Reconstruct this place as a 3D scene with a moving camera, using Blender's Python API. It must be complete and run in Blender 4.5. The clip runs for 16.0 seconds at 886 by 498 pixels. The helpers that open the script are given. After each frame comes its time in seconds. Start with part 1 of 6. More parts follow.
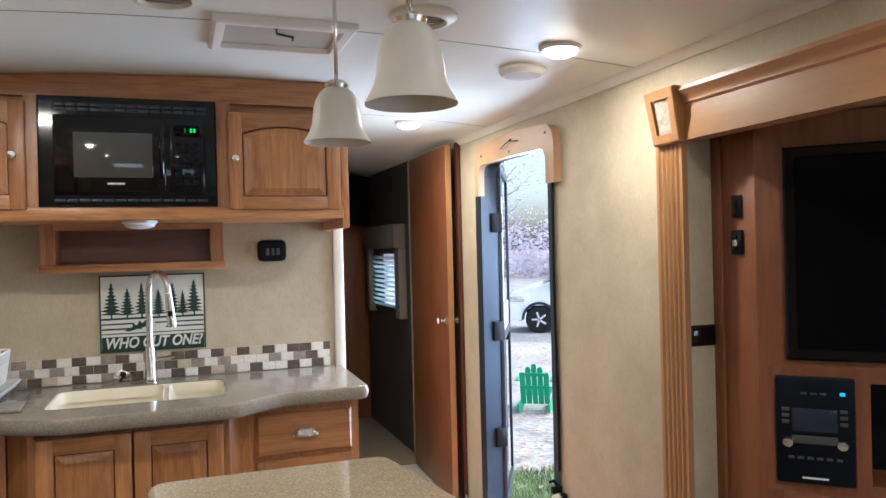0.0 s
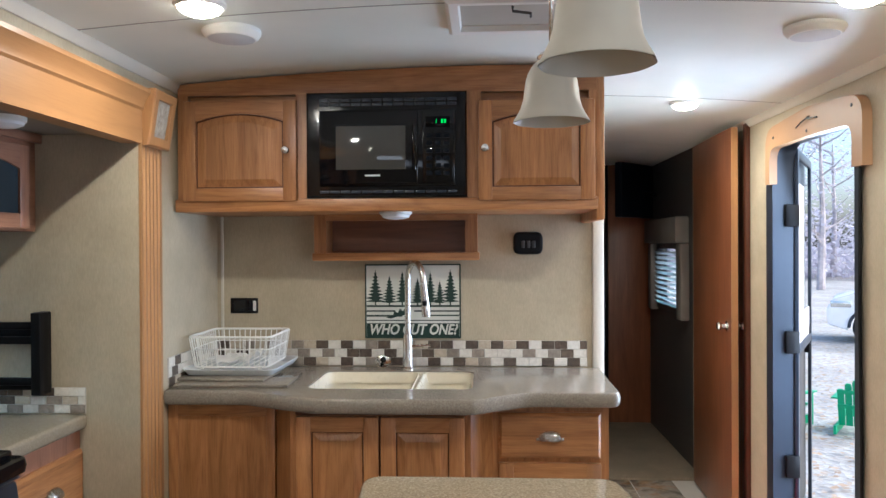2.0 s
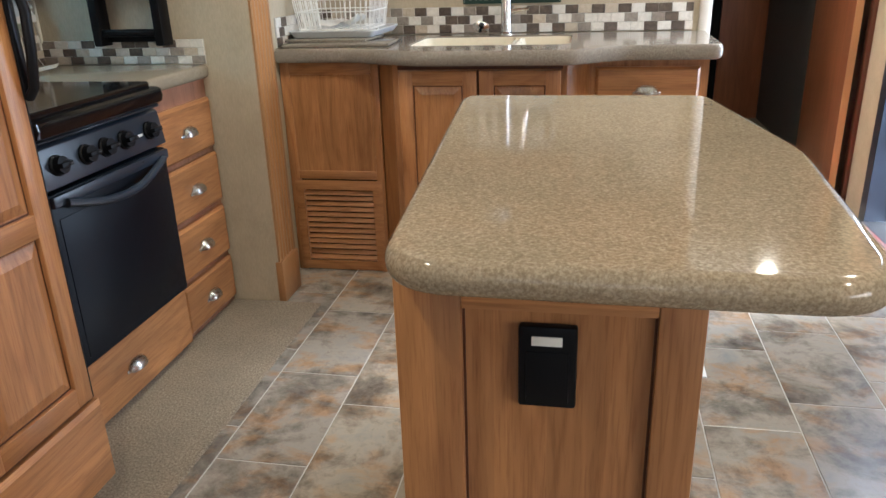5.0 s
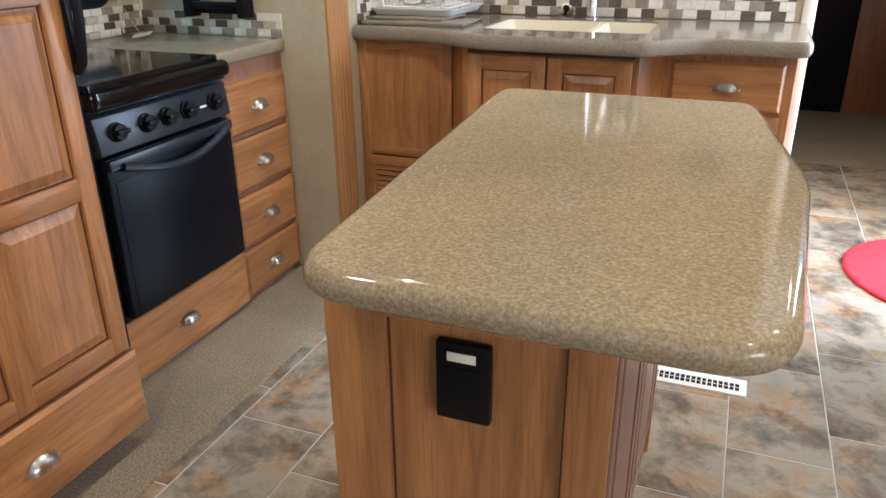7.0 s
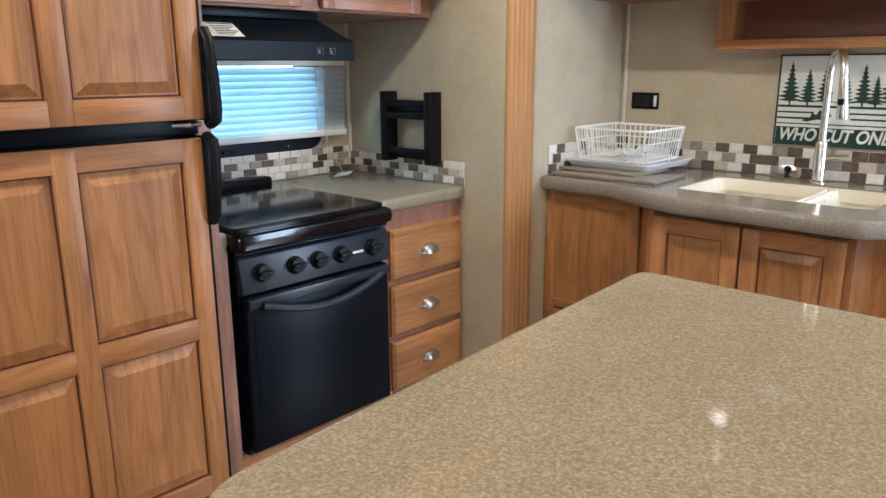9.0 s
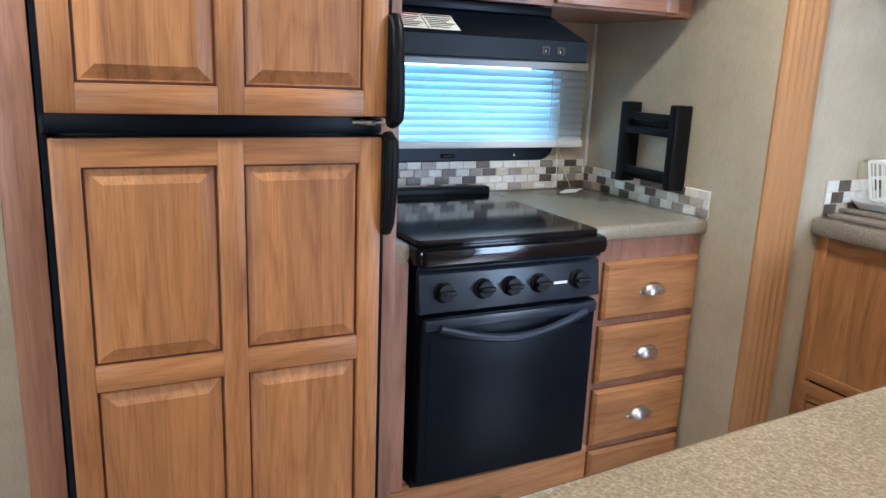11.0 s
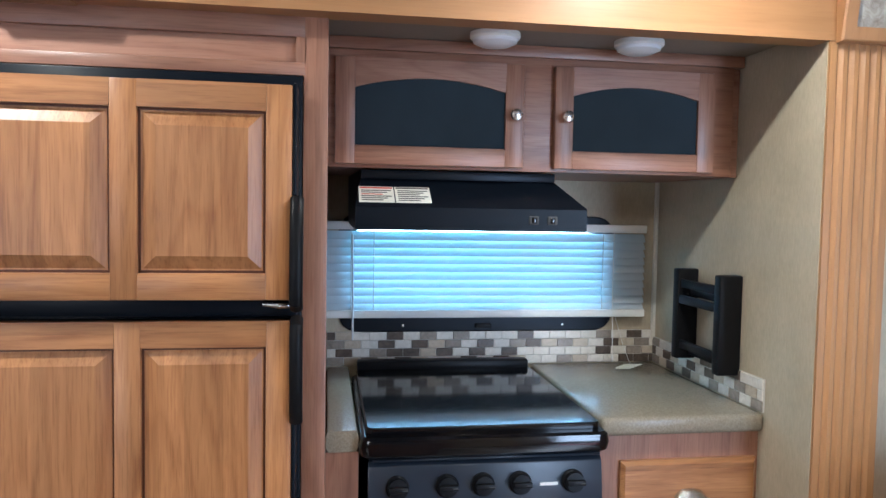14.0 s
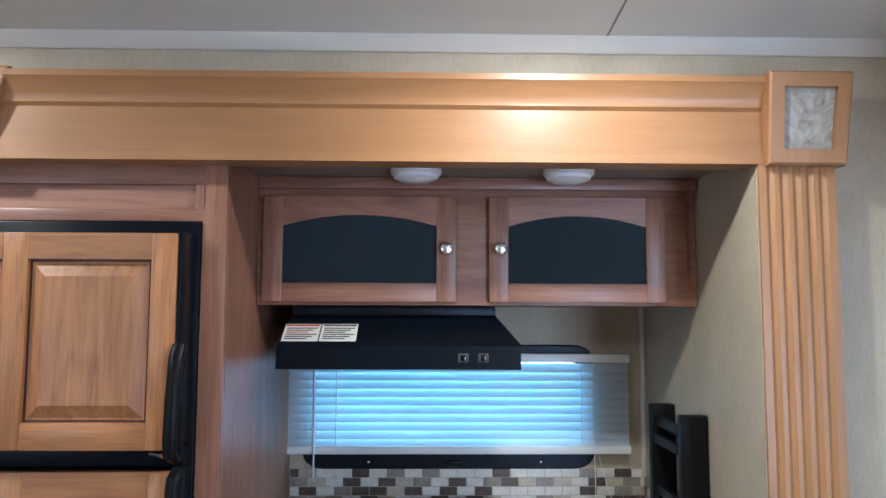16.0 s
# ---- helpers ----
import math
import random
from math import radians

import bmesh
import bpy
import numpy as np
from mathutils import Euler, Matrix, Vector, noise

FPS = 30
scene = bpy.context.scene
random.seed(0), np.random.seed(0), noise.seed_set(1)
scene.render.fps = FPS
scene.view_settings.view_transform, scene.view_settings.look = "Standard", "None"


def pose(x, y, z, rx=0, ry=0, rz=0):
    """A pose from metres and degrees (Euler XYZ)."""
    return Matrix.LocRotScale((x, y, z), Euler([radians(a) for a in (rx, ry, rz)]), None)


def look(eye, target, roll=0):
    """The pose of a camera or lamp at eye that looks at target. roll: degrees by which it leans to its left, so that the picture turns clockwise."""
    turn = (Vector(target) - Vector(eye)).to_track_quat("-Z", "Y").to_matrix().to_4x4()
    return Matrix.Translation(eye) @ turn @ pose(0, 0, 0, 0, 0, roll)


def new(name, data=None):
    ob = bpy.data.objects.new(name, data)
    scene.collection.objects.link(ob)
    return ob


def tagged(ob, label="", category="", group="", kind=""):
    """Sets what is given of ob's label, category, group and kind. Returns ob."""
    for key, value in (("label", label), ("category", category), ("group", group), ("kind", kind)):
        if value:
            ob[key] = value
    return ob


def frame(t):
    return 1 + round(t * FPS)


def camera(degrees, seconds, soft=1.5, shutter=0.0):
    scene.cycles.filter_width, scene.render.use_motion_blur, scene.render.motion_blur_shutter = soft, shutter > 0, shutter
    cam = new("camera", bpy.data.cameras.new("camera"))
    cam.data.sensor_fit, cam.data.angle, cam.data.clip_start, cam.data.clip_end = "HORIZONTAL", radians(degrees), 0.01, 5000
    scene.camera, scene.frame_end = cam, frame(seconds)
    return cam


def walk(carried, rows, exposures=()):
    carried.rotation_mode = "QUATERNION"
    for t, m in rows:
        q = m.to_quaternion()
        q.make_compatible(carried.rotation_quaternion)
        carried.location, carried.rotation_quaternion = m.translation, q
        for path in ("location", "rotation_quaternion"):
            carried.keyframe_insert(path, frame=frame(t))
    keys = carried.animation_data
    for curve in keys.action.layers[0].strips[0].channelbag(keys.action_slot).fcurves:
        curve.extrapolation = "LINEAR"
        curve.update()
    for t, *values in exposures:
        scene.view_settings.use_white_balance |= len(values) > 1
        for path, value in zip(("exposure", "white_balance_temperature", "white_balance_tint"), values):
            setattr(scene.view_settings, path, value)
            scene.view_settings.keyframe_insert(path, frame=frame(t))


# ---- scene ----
cam = camera(61.7, 16.0)
PATH = [
    (0, (0.087, -0.013, 1.429), (0.765, 1.868, 1.424), -1.4),
    (0.5, (0.05, 0.043, 1.438), (0.541, 1.982, 1.443), -2.4),
    (1, (0.125, 0.089, 1.452), (0.339, 2.077, 1.483), -0.9),
    (1.5, (0.248, 0.117, 1.45), (0.208, 2.116, 1.486), 0.4),
    (2, (0.299, 0.152, 1.428), (0.188, 2.149, 1.416), -0.3),
    (2.5, (0.276, 0.223, 1.366), (0.178, 2.215, 1.224), -0.6),
    (3, (0.241, 0.275, 1.318), (0.157, 2.25, 1.01), -1.2),
    (3.5, (0.253, 0.232, 1.272), (0.104, 2.182, 0.85), -1.4),
    (4, (0.301, 0.117, 1.244), (-0.004, 2.031, 0.749), -1.4),
    (4.5, (0.312, 0.053, 1.206), (-0.049, 1.926, 0.604), -1.6),
    (4.7, (0.311, 0.029, 1.186), (-0.04, 1.886, 0.531), -1.9),
    (6.8, (0.55, 0.071, 1.22), (-0.114, 1.761, 0.381), -0.6),
    (7, (0.562, 0.108, 1.236), (-0.116, 1.818, 0.451), -0.6),
    (7.5, (0.564, 0.252, 1.27), (-0.088, 2.018, 0.594), -0.8),
    (8, (0.589, 0.354, 1.301), (-0.13, 2.137, 0.746), -1.9),
    (8.5, (0.684, 0.424, 1.333), (-0.354, 2.07, 0.87), -1.8),
    (9, (0.772, 0.465, 1.316), (-0.553, 1.884, 0.834), -0.3),
    (9.5, (0.732, 0.51, 1.295), (-0.733, 1.766, 0.769), 1.6),
    (10, (0.673, 0.593, 1.3), (-0.874, 1.756, 0.795), 2.6),
    (10.2, (0.665, 0.618, 1.295), (-0.924, 1.73, 0.806), 2.3),
    (12.3, (0.623, 1.065, 1.318), (-1.264, 1.572, 0.893), 2.2),
    (12.5, (0.638, 1.096, 1.33), (-1.261, 1.601, 0.96), 1.6),
    (13, (0.721, 1.225, 1.35), (-1.221, 1.615, 1.077), 1.3),
    (13.5, (0.743, 1.321, 1.372), (-1.225, 1.626, 1.182), -0.1),
    (14, (0.674, 1.387, 1.379), (-1.299, 1.699, 1.273), 1.0),
    (14.5, (0.632, 1.457, 1.412), (-1.342, 1.774, 1.426), 0.3),
    (15, (0.676, 1.574, 1.43), (-1.316, 1.732, 1.52), -0.5),
    (15.5, (0.707, 1.705, 1.444), (-1.288, 1.77, 1.576), -0.5),
    (16, (0.654, 1.794, 1.454), (-1.338, 1.836, 1.631), 0.2),
]
EXPOSURES = [(0.0, 2.03, 5400, 10), (1.0, 1.84, 5400, 10), (2.5, 1.98, 5400, 10), (4.0, 2.12, 5500, 10), (7.0, 2.27, 5650, 10), (8.5, 2.25, 5650, 10), (10.0, 2.34, 5050, 10), (12.5, 2.43, 5300, 10), (14.5, 2.2, 5050, 10), (16.0, 2.02, 4950, 10)]
walk(cam, [(t, look(eye, target, roll)) for t, eye, target, roll in PATH], EXPOSURES)

# ---- world, sun, large lights ----
world = bpy.data.worlds.new("overcast_sky")
scene.world = world
world.use_nodes = True
wn = world.node_tree
sky = wn.nodes.new("ShaderNodeTexSky")
sky.sky_type = "NISHITA"
sky.sun_disc = False
sky.sun_elevation = radians(35)
sky.sun_rotation = radians(120)
sky.air_density = 1.0
sky.dust_density = 4.0
wn.links.new(sky.outputs[0], wn.nodes["Background"].inputs[0])
wn.nodes["Background"].inputs[1].default_value = 0.11
sun_data = bpy.data.lights.new("sun", "SUN")
sun_data.energy, sun_data.angle, sun_data.color = 0.9, radians(12), (1.0, 0.97, 0.92)
sun = new("sun", sun_data)
sun.matrix_world = look((30, 17, 25), (0, 0, 0))


def area_light(name, eye, target, sx, sy, watts, color):
    data = bpy.data.lights.new(name, "AREA")
    data.shape, data.size, data.size_y, data.energy, data.color = "RECTANGLE", sx, sy, watts, color
    ob = new(name, data)
    ob.matrix_world = look(eye, target)
    return ob


REAR_W, LOUNGE_W, KITCHEN_W, ENTRY_W = 0.8, 3.0, 2.0, 14.0

# ---- materials ----
def material(name):
    m = bpy.data.materials.new(name)
    m.use_nodes = True
    return m, m.node_tree.nodes, m.node_tree.links, m.node_tree.nodes["Principled BSDF"]


def coords(n, l, scale=(1, 1, 1), random_shift=True):
    """Object coordinates, shifted per object so that pieces differ, then scaled."""
    tc = n.new("ShaderNodeTexCoord")
    mp = n.new("ShaderNodeMapping")
    mp.inputs["Scale"].default_value = scale
    l.new(tc.outputs["Object"], mp.inputs["Vector"])
    if random_shift:
        oi = n.new("ShaderNodeObjectInfo")
        mul = n.new("ShaderNodeMath")
        mul.operation, mul.inputs[1].default_value = "MULTIPLY", 37.0
        l.new(oi.outputs["Random"], mul.inputs[0])
        l.new(mul.outputs[0], mp.inputs["Location"])
    return mp


def noise_node(n, l, vec, scale, detail=4.0, rough=0.55, distortion=0.0):
    t = n.new("ShaderNodeTexNoise")
    t.inputs["Scale"].default_value, t.inputs["Detail"].default_value = scale, detail
    t.inputs["Roughness"].default_value, t.inputs["Distortion"].default_value = rough, distortion
    l.new(vec, t.inputs["Vector"])
    return t


def ramp(n, l, fac, stops):
    r = n.new("ShaderNodeValToRGB")
    while len(r.color_ramp.elements) < len(stops):
        r.color_ramp.elements.new(0.5)
    for e, (p, c) in zip(r.color_ramp.elements, stops):
        e.position, e.color = p, (*c, 1)
    l.new(fac, r.inputs[0])
    return r


def mixed(n, l, mode, fac, a, b):
    m = n.new("ShaderNodeMix")
    m.data_type, m.blend_type = "RGBA", mode
    if isinstance(fac, float):
        m.inputs[0].default_value = fac
    else:
        l.new(fac, m.inputs[0])
    for sock, v in ((m.inputs[6], a), (m.inputs[7], b)):
        if isinstance(v, tuple):
            sock.default_value = (*v, 1)
        else:
            l.new(v, sock)
    return m.outputs[2]


def bumped(n, l, p, height, strength, distance=0.002):
    b = n.new("ShaderNodeBump")
    b.inputs["Strength"].default_value, b.inputs["Distance"].default_value = strength, distance
    l.new(height, b.inputs["Height"])
    l.new(b.outputs[0], p.inputs["Normal"])


def wood(name, axis, dark, light, rough=0.42, figure=1.0, pores=0.7):
    """Stained wood whose grain runs along one axis."""
    m, n, l, p = material(name)
    s = [24.0, 24.0, 24.0]
    s["xyz".index(axis)] = 2.2
    mp = coords(n, l, s)
    grain = noise_node(n, l, mp.outputs[0], 1.0, 5, 0.55, 2.0 * figure)
    s2 = [260.0, 260.0, 260.0]
    s2["xyz".index(axis)] = 11.0
    fine = noise_node(n, l, coords(n, l, s2).outputs[0], 1.0, 3, 0.6)
    wide = noise_node(n, l, coords(n, l, (2.5, 2.5, 2.5)).outputs[0], 1.0, 3, 0.5)
    base = ramp(n, l, grain.outputs[0], [(0.12, dark), (0.45, tuple(0.42 * a + 0.58 * b for a, b in zip(dark, light))), (0.75, light)])
    # growth rings cut at a slant: nested contours, long along the grain
    s3 = [7.0, 7.0, 7.0]
    s3["xyz".index(axis)] = 0.9
    field = noise_node(n, l, coords(n, l, s3).outputs[0], 1.0, 1.5, 0.4, 0.25)
    rings = n.new("ShaderNodeMath")
    rings.operation, rings.inputs[1].default_value = "MULTIPLY", 10.0 * figure
    l.new(field.outputs[0], rings.inputs[0])
    saw = n.new("ShaderNodeMath")
    saw.operation = "FRACT"
    l.new(rings.outputs[0], saw.inputs[0])
    late = ramp(n, l, saw.outputs[0], [(0.0, (0.98, 0.97, 0.96)), (0.55, (1.04, 1.04, 1.04)), (0.86, (0.76, 0.67, 0.59)), (1.0, (0.98, 0.97, 0.96))])
    pore = ramp(n, l, fine.outputs[0], [(0.35, (0.72, 0.64, 0.58)), (0.5, (1, 1, 1))])
    c = mixed(n, l, "MULTIPLY", pores, base.outputs[0], pore.outputs[0])
    c = mixed(n, l, "MULTIPLY", min(0.62, pores), c, late.outputs[0])
    tone = ramp(n, l, wide.outputs[0], [(0.3, (0.82, 0.8, 0.78)), (0.7, (1.1, 1.08, 1.06))])
    c = mixed(n, l, "MULTIPLY", 0.8, c, tone.outputs[0])
    # boards of uneven tone, glued side by side
    sep = n.new("ShaderNodeSeparateXYZ")
    l.new(coords(n, l, (1, 1, 1)).outputs[0], sep.inputs[0])
    add = n.new("ShaderNodeMath")
    if axis == "z":
        l.new(sep.outputs[0], add.inputs[0])
        l.new(sep.outputs[1], add.inputs[1])
    else:
        l.new(sep.outputs[2], add.inputs[0])
        add.inputs[1].default_value = 0.0
    snap = n.new("ShaderNodeMath")
    snap.operation, snap.inputs[1].default_value = "SNAP", 0.072
    l.new(add.outputs[0], snap.inputs[0])
    white = n.new("ShaderNodeTexWhiteNoise")
    white.noise_dimensions = "1D"
    l.new(snap.outputs[0], white.inputs["W"])
    board = ramp(n, l, white.outputs["Value"], [(0.0, (0.84, 0.82, 0.80)), (1.0, (1.12, 1.12, 1.12))])
    c = mixed(n, l, "MULTIPLY", min(1.0, pores * 1.3), c, board.outputs[0])
    l.new(c, p.inputs["Base Color"])
    p.inputs["Roughness"].default_value = rough
    p.inputs["Coat Weight"].default_value, p.inputs["Coat Roughness"].default_value = 0.15, 0.3
    bumped(n, l, p, fine.outputs[0], 0.18, 0.0006)
    return m


def plain(name, color, rough=0.5, metal=0.0, spread=0.06, grain=60.0, bump=0.05, coat=0.0):
    """A paint, plastic or metal with slight unevenness at two scales."""
    m, n, l, p = material(name)
    mp = coords(n, l)
    a = noise_node(n, l, mp.outputs[0], 3.0, 3)
    b = noise_node(n, l, mp.outputs[0], grain, 3)
    lo, hi = tuple(v * (1 - spread) for v in color), tuple(min(1, v * (1 + spread)) for v in color)
    r = ramp(n, l, a.outputs[0], [(0.3, lo), (0.7, hi)])
    l.new(r.outputs[0], p.inputs["Base Color"])
    rr = n.new("ShaderNodeMapRange")
    rr.inputs[3].default_value, rr.inputs[4].default_value = max(0.02, rough - 0.06), min(1, rough + 0.08)
    l.new(b.outputs[0], rr.inputs[0])
    l.new(rr.outputs[0], p.inputs["Roughness"])
    p.inputs["Metallic"].default_value = metal
    p.inputs["Specular IOR Level"].default_value = 0.12 if max(color) < 0.03 and rough > 0.1 else 0.4
    p.inputs["Coat Weight"].default_value = coat
    if bump:
        bumped(n, l, p, b.outputs[0], bump, 0.001)
    return m


def thin_leaf(name, color):
    """Leaves that let half of the light through."""
    m, n, l, p = material(name)
    tr = n.new("ShaderNodeBsdfTranslucent")
    mix = n.new("ShaderNodeMixShader")
    f = noise_node(n, l, coords(n, l).outputs[0], 0.4, 3)
    r = ramp(n, l, f.outputs[0], [(0.3, tuple(v * 0.8 for v in color)), (0.7, tuple(min(1, v * 1.15) for v in color))])
    l.new(r.outputs[0], p.inputs["Base Color"])
    l.new(r.outputs[0], tr.inputs["Color"])
    p.inputs["Roughness"].default_value = 0.8
    l.new(p.outputs[0], mix.inputs[1])
    l.new(tr.outputs[0], mix.inputs[2])
    l.new(mix.outputs[0], n["Material Output"].inputs["Surface"])
    return m


def glow(name, color, strength):
    m, n, l, p = material(name)
    p.inputs["Base Color"].default_value = (*color, 1)
    p.inputs["Emission Color"].default_value = (*color, 1)
    p.inputs["Emission Strength"].default_value = strength
    return m


OAK_D, OAK_L = (0.235, 0.096, 0.031), (0.47, 0.224, 0.081)
RED_D, RED_L = (0.13, 0.042, 0.016), (0.25, 0.092, 0.038)
WOOD = {a: wood("oak_stained_" + a, a, OAK_D, OAK_L) for a in "xyz"}
HONEY = {a: wood("honey_laminate_" + a, a, (0.30, 0.148, 0.054), (0.385, 0.195, 0.074), 0.4, 0.4, 0.2) for a in "xyz"}
# pinkish frame veneer; its tone also paints shade onto the overhead doors
VENEER_SHADE = {a: wood("pinkish_veneer_and_shade_" + a, a, (0.19, 0.086, 0.051), (0.35, 0.176, 0.111), 0.42, 0.9, 0.6) for a in "xyz"}
CHERRY = {a: wood("cherry_laminate_" + a, a, RED_D, RED_L, 0.4, 0.5, 0.35) for a in "xyz"}
# dark stain of the door mouldings, also used for painted shade strips
GROOVE = plain("groove_stain_and_shade", (0.085, 0.027, 0.012), 0.5)


def wall_paper():
    m, n, l, p = material("linen_wallpaper")
    mp = coords(n, l, (1, 1, 1), False)
    blot = noise_node(n, l, mp.outputs[0], 5.0, 6, 0.65)
    weave = noise_node(n, l, coords(n, l, (260, 260, 60), False).outputs[0], 1.0, 2)
    r = ramp(n, l, blot.outputs[0], [(0.3, (0.400, 0.336, 0.234)), (0.7, (0.500, 0.428, 0.308))])
    w = ramp(n, l, weave.outputs[0], [(0.3, (0.9, 0.9, 0.89)), (0.7, (1.06, 1.06, 1.06))])
    c = mixed(n, l, "MULTIPLY", 0.8, r.outputs[0], w.outputs[0])
    l.new(c, p.inputs["Base Color"])
    p.inputs["Roughness"].default_value = 0.62
    bumped(n, l, p, weave.outputs[0], 0.12, 0.0006)
    return m


def stone_top(name, dark, mid, light, rough):
    m, n, l, p = material(name)
    mp = coords(n, l, (1, 1, 1), False)
    v = n.new("ShaderNodeTexVoronoi")
    v.inputs["Scale"].default_value = 330
    l.new(mp.outputs[0], v.inputs["Vector"])
    f = noise_node(n, l, mp.outputs[0], 185, 4, 0.7)
    wide = noise_node(n, l, mp.outputs[0], 4, 3)
    r = ramp(n, l, f.outputs[0], [(0.32, dark), (0.5, mid), (0.68, light)])
    sp = ramp(n, l, v.outputs["Color"], [(0.1, (0.82, 0.8, 0.77)), (0.5, (1, 1, 1)), (0.9, (1.14, 1.13, 1.1))])
    c = mixed(n, l, "MULTIPLY", 0.7, r.outputs[0], sp.outputs[0])
    t = ramp(n, l, wide.outputs[0], [(0.3, (0.93, 0.93, 0.93)), (0.7, (1.05, 1.05, 1.05))])
    c = mixed(n, l, "MULTIPLY", 1.0, c, t.outputs[0])
    l.new(c, p.inputs["Base Color"])
    p.inputs["Roughness"].default_value = rough
    p.inputs["Specular IOR Level"].default_value = 0.3
    bumped(n, l, p, f.outputs[0], 0.05, 0.0004)
    return m


def slate_tile():
    m, n, l, p = material("slate_look_vinyl")
    mp = coords(n, l, (1, 1, 1))
    cloud = noise_node(n, l, mp.outputs[0], 5.5, 8, 0.68, 0.25)
    rust = noise_node(n, l, coords(n, l, (1, 1.4, 1)).outputs[0], 6.0, 6, 0.62, 0.4)
    vein = noise_node(n, l, mp.outputs[0], 22, 6, 0.7, 1.0)
    base = ramp(n, l, cloud.outputs[0], [(0.28, (0.075, 0.066, 0.058)), (0.42, (0.19, 0.168, 0.14)), (0.55, (0.36, 0.325, 0.275)), (0.75, (0.26, 0.265, 0.258))])
    warm = ramp(n, l, rust.outputs[0], [(0.50, (1, 1, 1)), (0.66, (1.15, 0.76, 0.46))])
    c = mixed(n, l, "MULTIPLY", 0.8, base.outputs[0], warm.outputs[0])
    ve = ramp(n, l, vein.outputs[0], [(0.3, (0.62, 0.6, 0.58)), (0.45, (1, 1, 1))])
    c = mixed(n, l, "MULTIPLY", 0.6, c, ve.outputs[0])
    oi = n.new("ShaderNodeObjectInfo")
    tone = ramp(n, l, oi.outputs["Random"], [(0.0, (0.8, 0.8, 0.8)), (0.5, (1.0, 0.98, 0.95)), (1.0, (1.15, 1.1, 1.0))])
    c = mixed(n, l, "MULTIPLY", 1.0, c, tone.outputs[0])
    l.new(c, p.inputs["Base Color"])
    p.inputs["Roughness"].default_value = 0.24
    bumped(n, l, p, cloud.outputs[0], 0.12, 0.002)
    return m


def carpet_mat():
    m, n, l, p = material("tan_loop_carpet")
    mp = coords(n, l, (1, 1, 1), False)
    f = noise_node(n, l, mp.outputs[0], 170, 4, 0.8)
    w = noise_node(n, l, mp.outputs[0], 5, 4)
    r = ramp(n, l, f.outputs[0], [(0.32, (0.085, 0.062, 0.038)), (0.68, (0.40, 0.318, 0.215))])
    t = ramp(n, l, w.outputs[0], [(0.3, (0.85, 0.85, 0.85)), (0.7, (1.06, 1.06, 1.06))])
    l.new(mixed(n, l, "MULTIPLY", 1.0, r.outputs[0], t.outputs[0]), p.inputs["Base Color"])
    p.inputs["Roughness"].default_value = 0.95
    bumped(n, l, p, f.outputs[0], 0.7, 0.004)
    return m


def mosaic(name, dark, light):
    m, n, l, p = material(name)
    mp = coords(n, l)
    f = noise_node(n, l, mp.outputs[0], 34, 5, 0.7, 1.2)
    r = ramp(n, l, f.outputs[0], [(0.3, dark), (0.68, light)])
    l.new(r.outputs[0], p.inputs["Base Color"])
    p.inputs["Roughness"].default_value = 0.3
    bumped(n, l, p, f.outputs[0], 0.06, 0.001)
    return m


def ground_mat():
    m, n, l, p = material("gravel_and_leaves")
    mp = coords(n, l, (1, 1, 1), False)
    v = n.new("ShaderNodeTexVoronoi")
    v.inputs["Scale"].default_value = 14
    l.new(mp.outputs[0], v.inputs["Vector"])
    w = noise_node(n, l, mp.outputs[0], 0.5, 5)
    r = ramp(n, l, v.outputs["Color"], [(0.1, (0.28, 0.27, 0.25)), (0.6, (0.42, 0.41, 0.38)), (0.9, (0.36, 0.29, 0.21))])
    t = ramp(n, l, w.outputs[0], [(0.35, (0.8, 0.8, 0.78)), (0.65, (1.1, 1.08, 1.05))])
    l.new(mixed(n, l, "MULTIPLY", 1.0, r.outputs[0], t.outputs[0]), p.inputs["Base Color"])
    p.inputs["Roughness"].default_value = 0.95
    bumped(n, l, p, v.outputs["Distance"], 0.5, 0.03)
    return m


def ceiling_mat():
    m, n, l, p = material("white_ceiling_vinyl")
    mp = coords(n, l, (1, 1, 1), False)
    f = noise_node(n, l, coords(n, l, (14, 120, 120), False).outputs[0], 1.0, 4)
    w = noise_node(n, l, mp.outputs[0], 3, 4)
    r = ramp(n, l, w.outputs[0], [(0.3, (0.71, 0.728, 0.675)), (0.7, (0.78, 0.792, 0.74))])
    l.new(r.outputs[0], p.inputs["Base Color"])
    p.inputs["Roughness"].default_value = 0.42
    bumped(n, l, p, f.outputs[0], 0.14, 0.001)
    return m


WALL, CEIL, TILE, CARPET = wall_paper(), ceiling_mat(), slate_tile(), carpet_mat()
ISLAND_TOP = stone_top("speckled_brown_worktop", (0.225, 0.170, 0.108), (0.312, 0.247, 0.166), (0.43, 0.352, 0.25), 0.055)
SLIDE_TOP = stone_top("olive_brown_laminate", (0.20, 0.168, 0.12), (0.228, 0.192, 0.14), (0.26, 0.22, 0.165), 0.25)
SINK_TOP = stone_top("grey_brown_worktop", (0.19, 0.162, 0.13), (0.24, 0.207, 0.168), (0.30, 0.265, 0.22), 0.12)
WHITE = plain("white_plastic", (0.78, 0.77, 0.74), 0.4)
TRIM = plain("cream_trim", (0.66, 0.62, 0.54), 0.45)
BLACK = plain("black_plastic", (0.007, 0.007, 0.008), 0.38, spread=0.2)
BLACK_GLOSS = plain("black_glass", (0.004, 0.004, 0.005), 0.08, spread=0.2, bump=0.0)
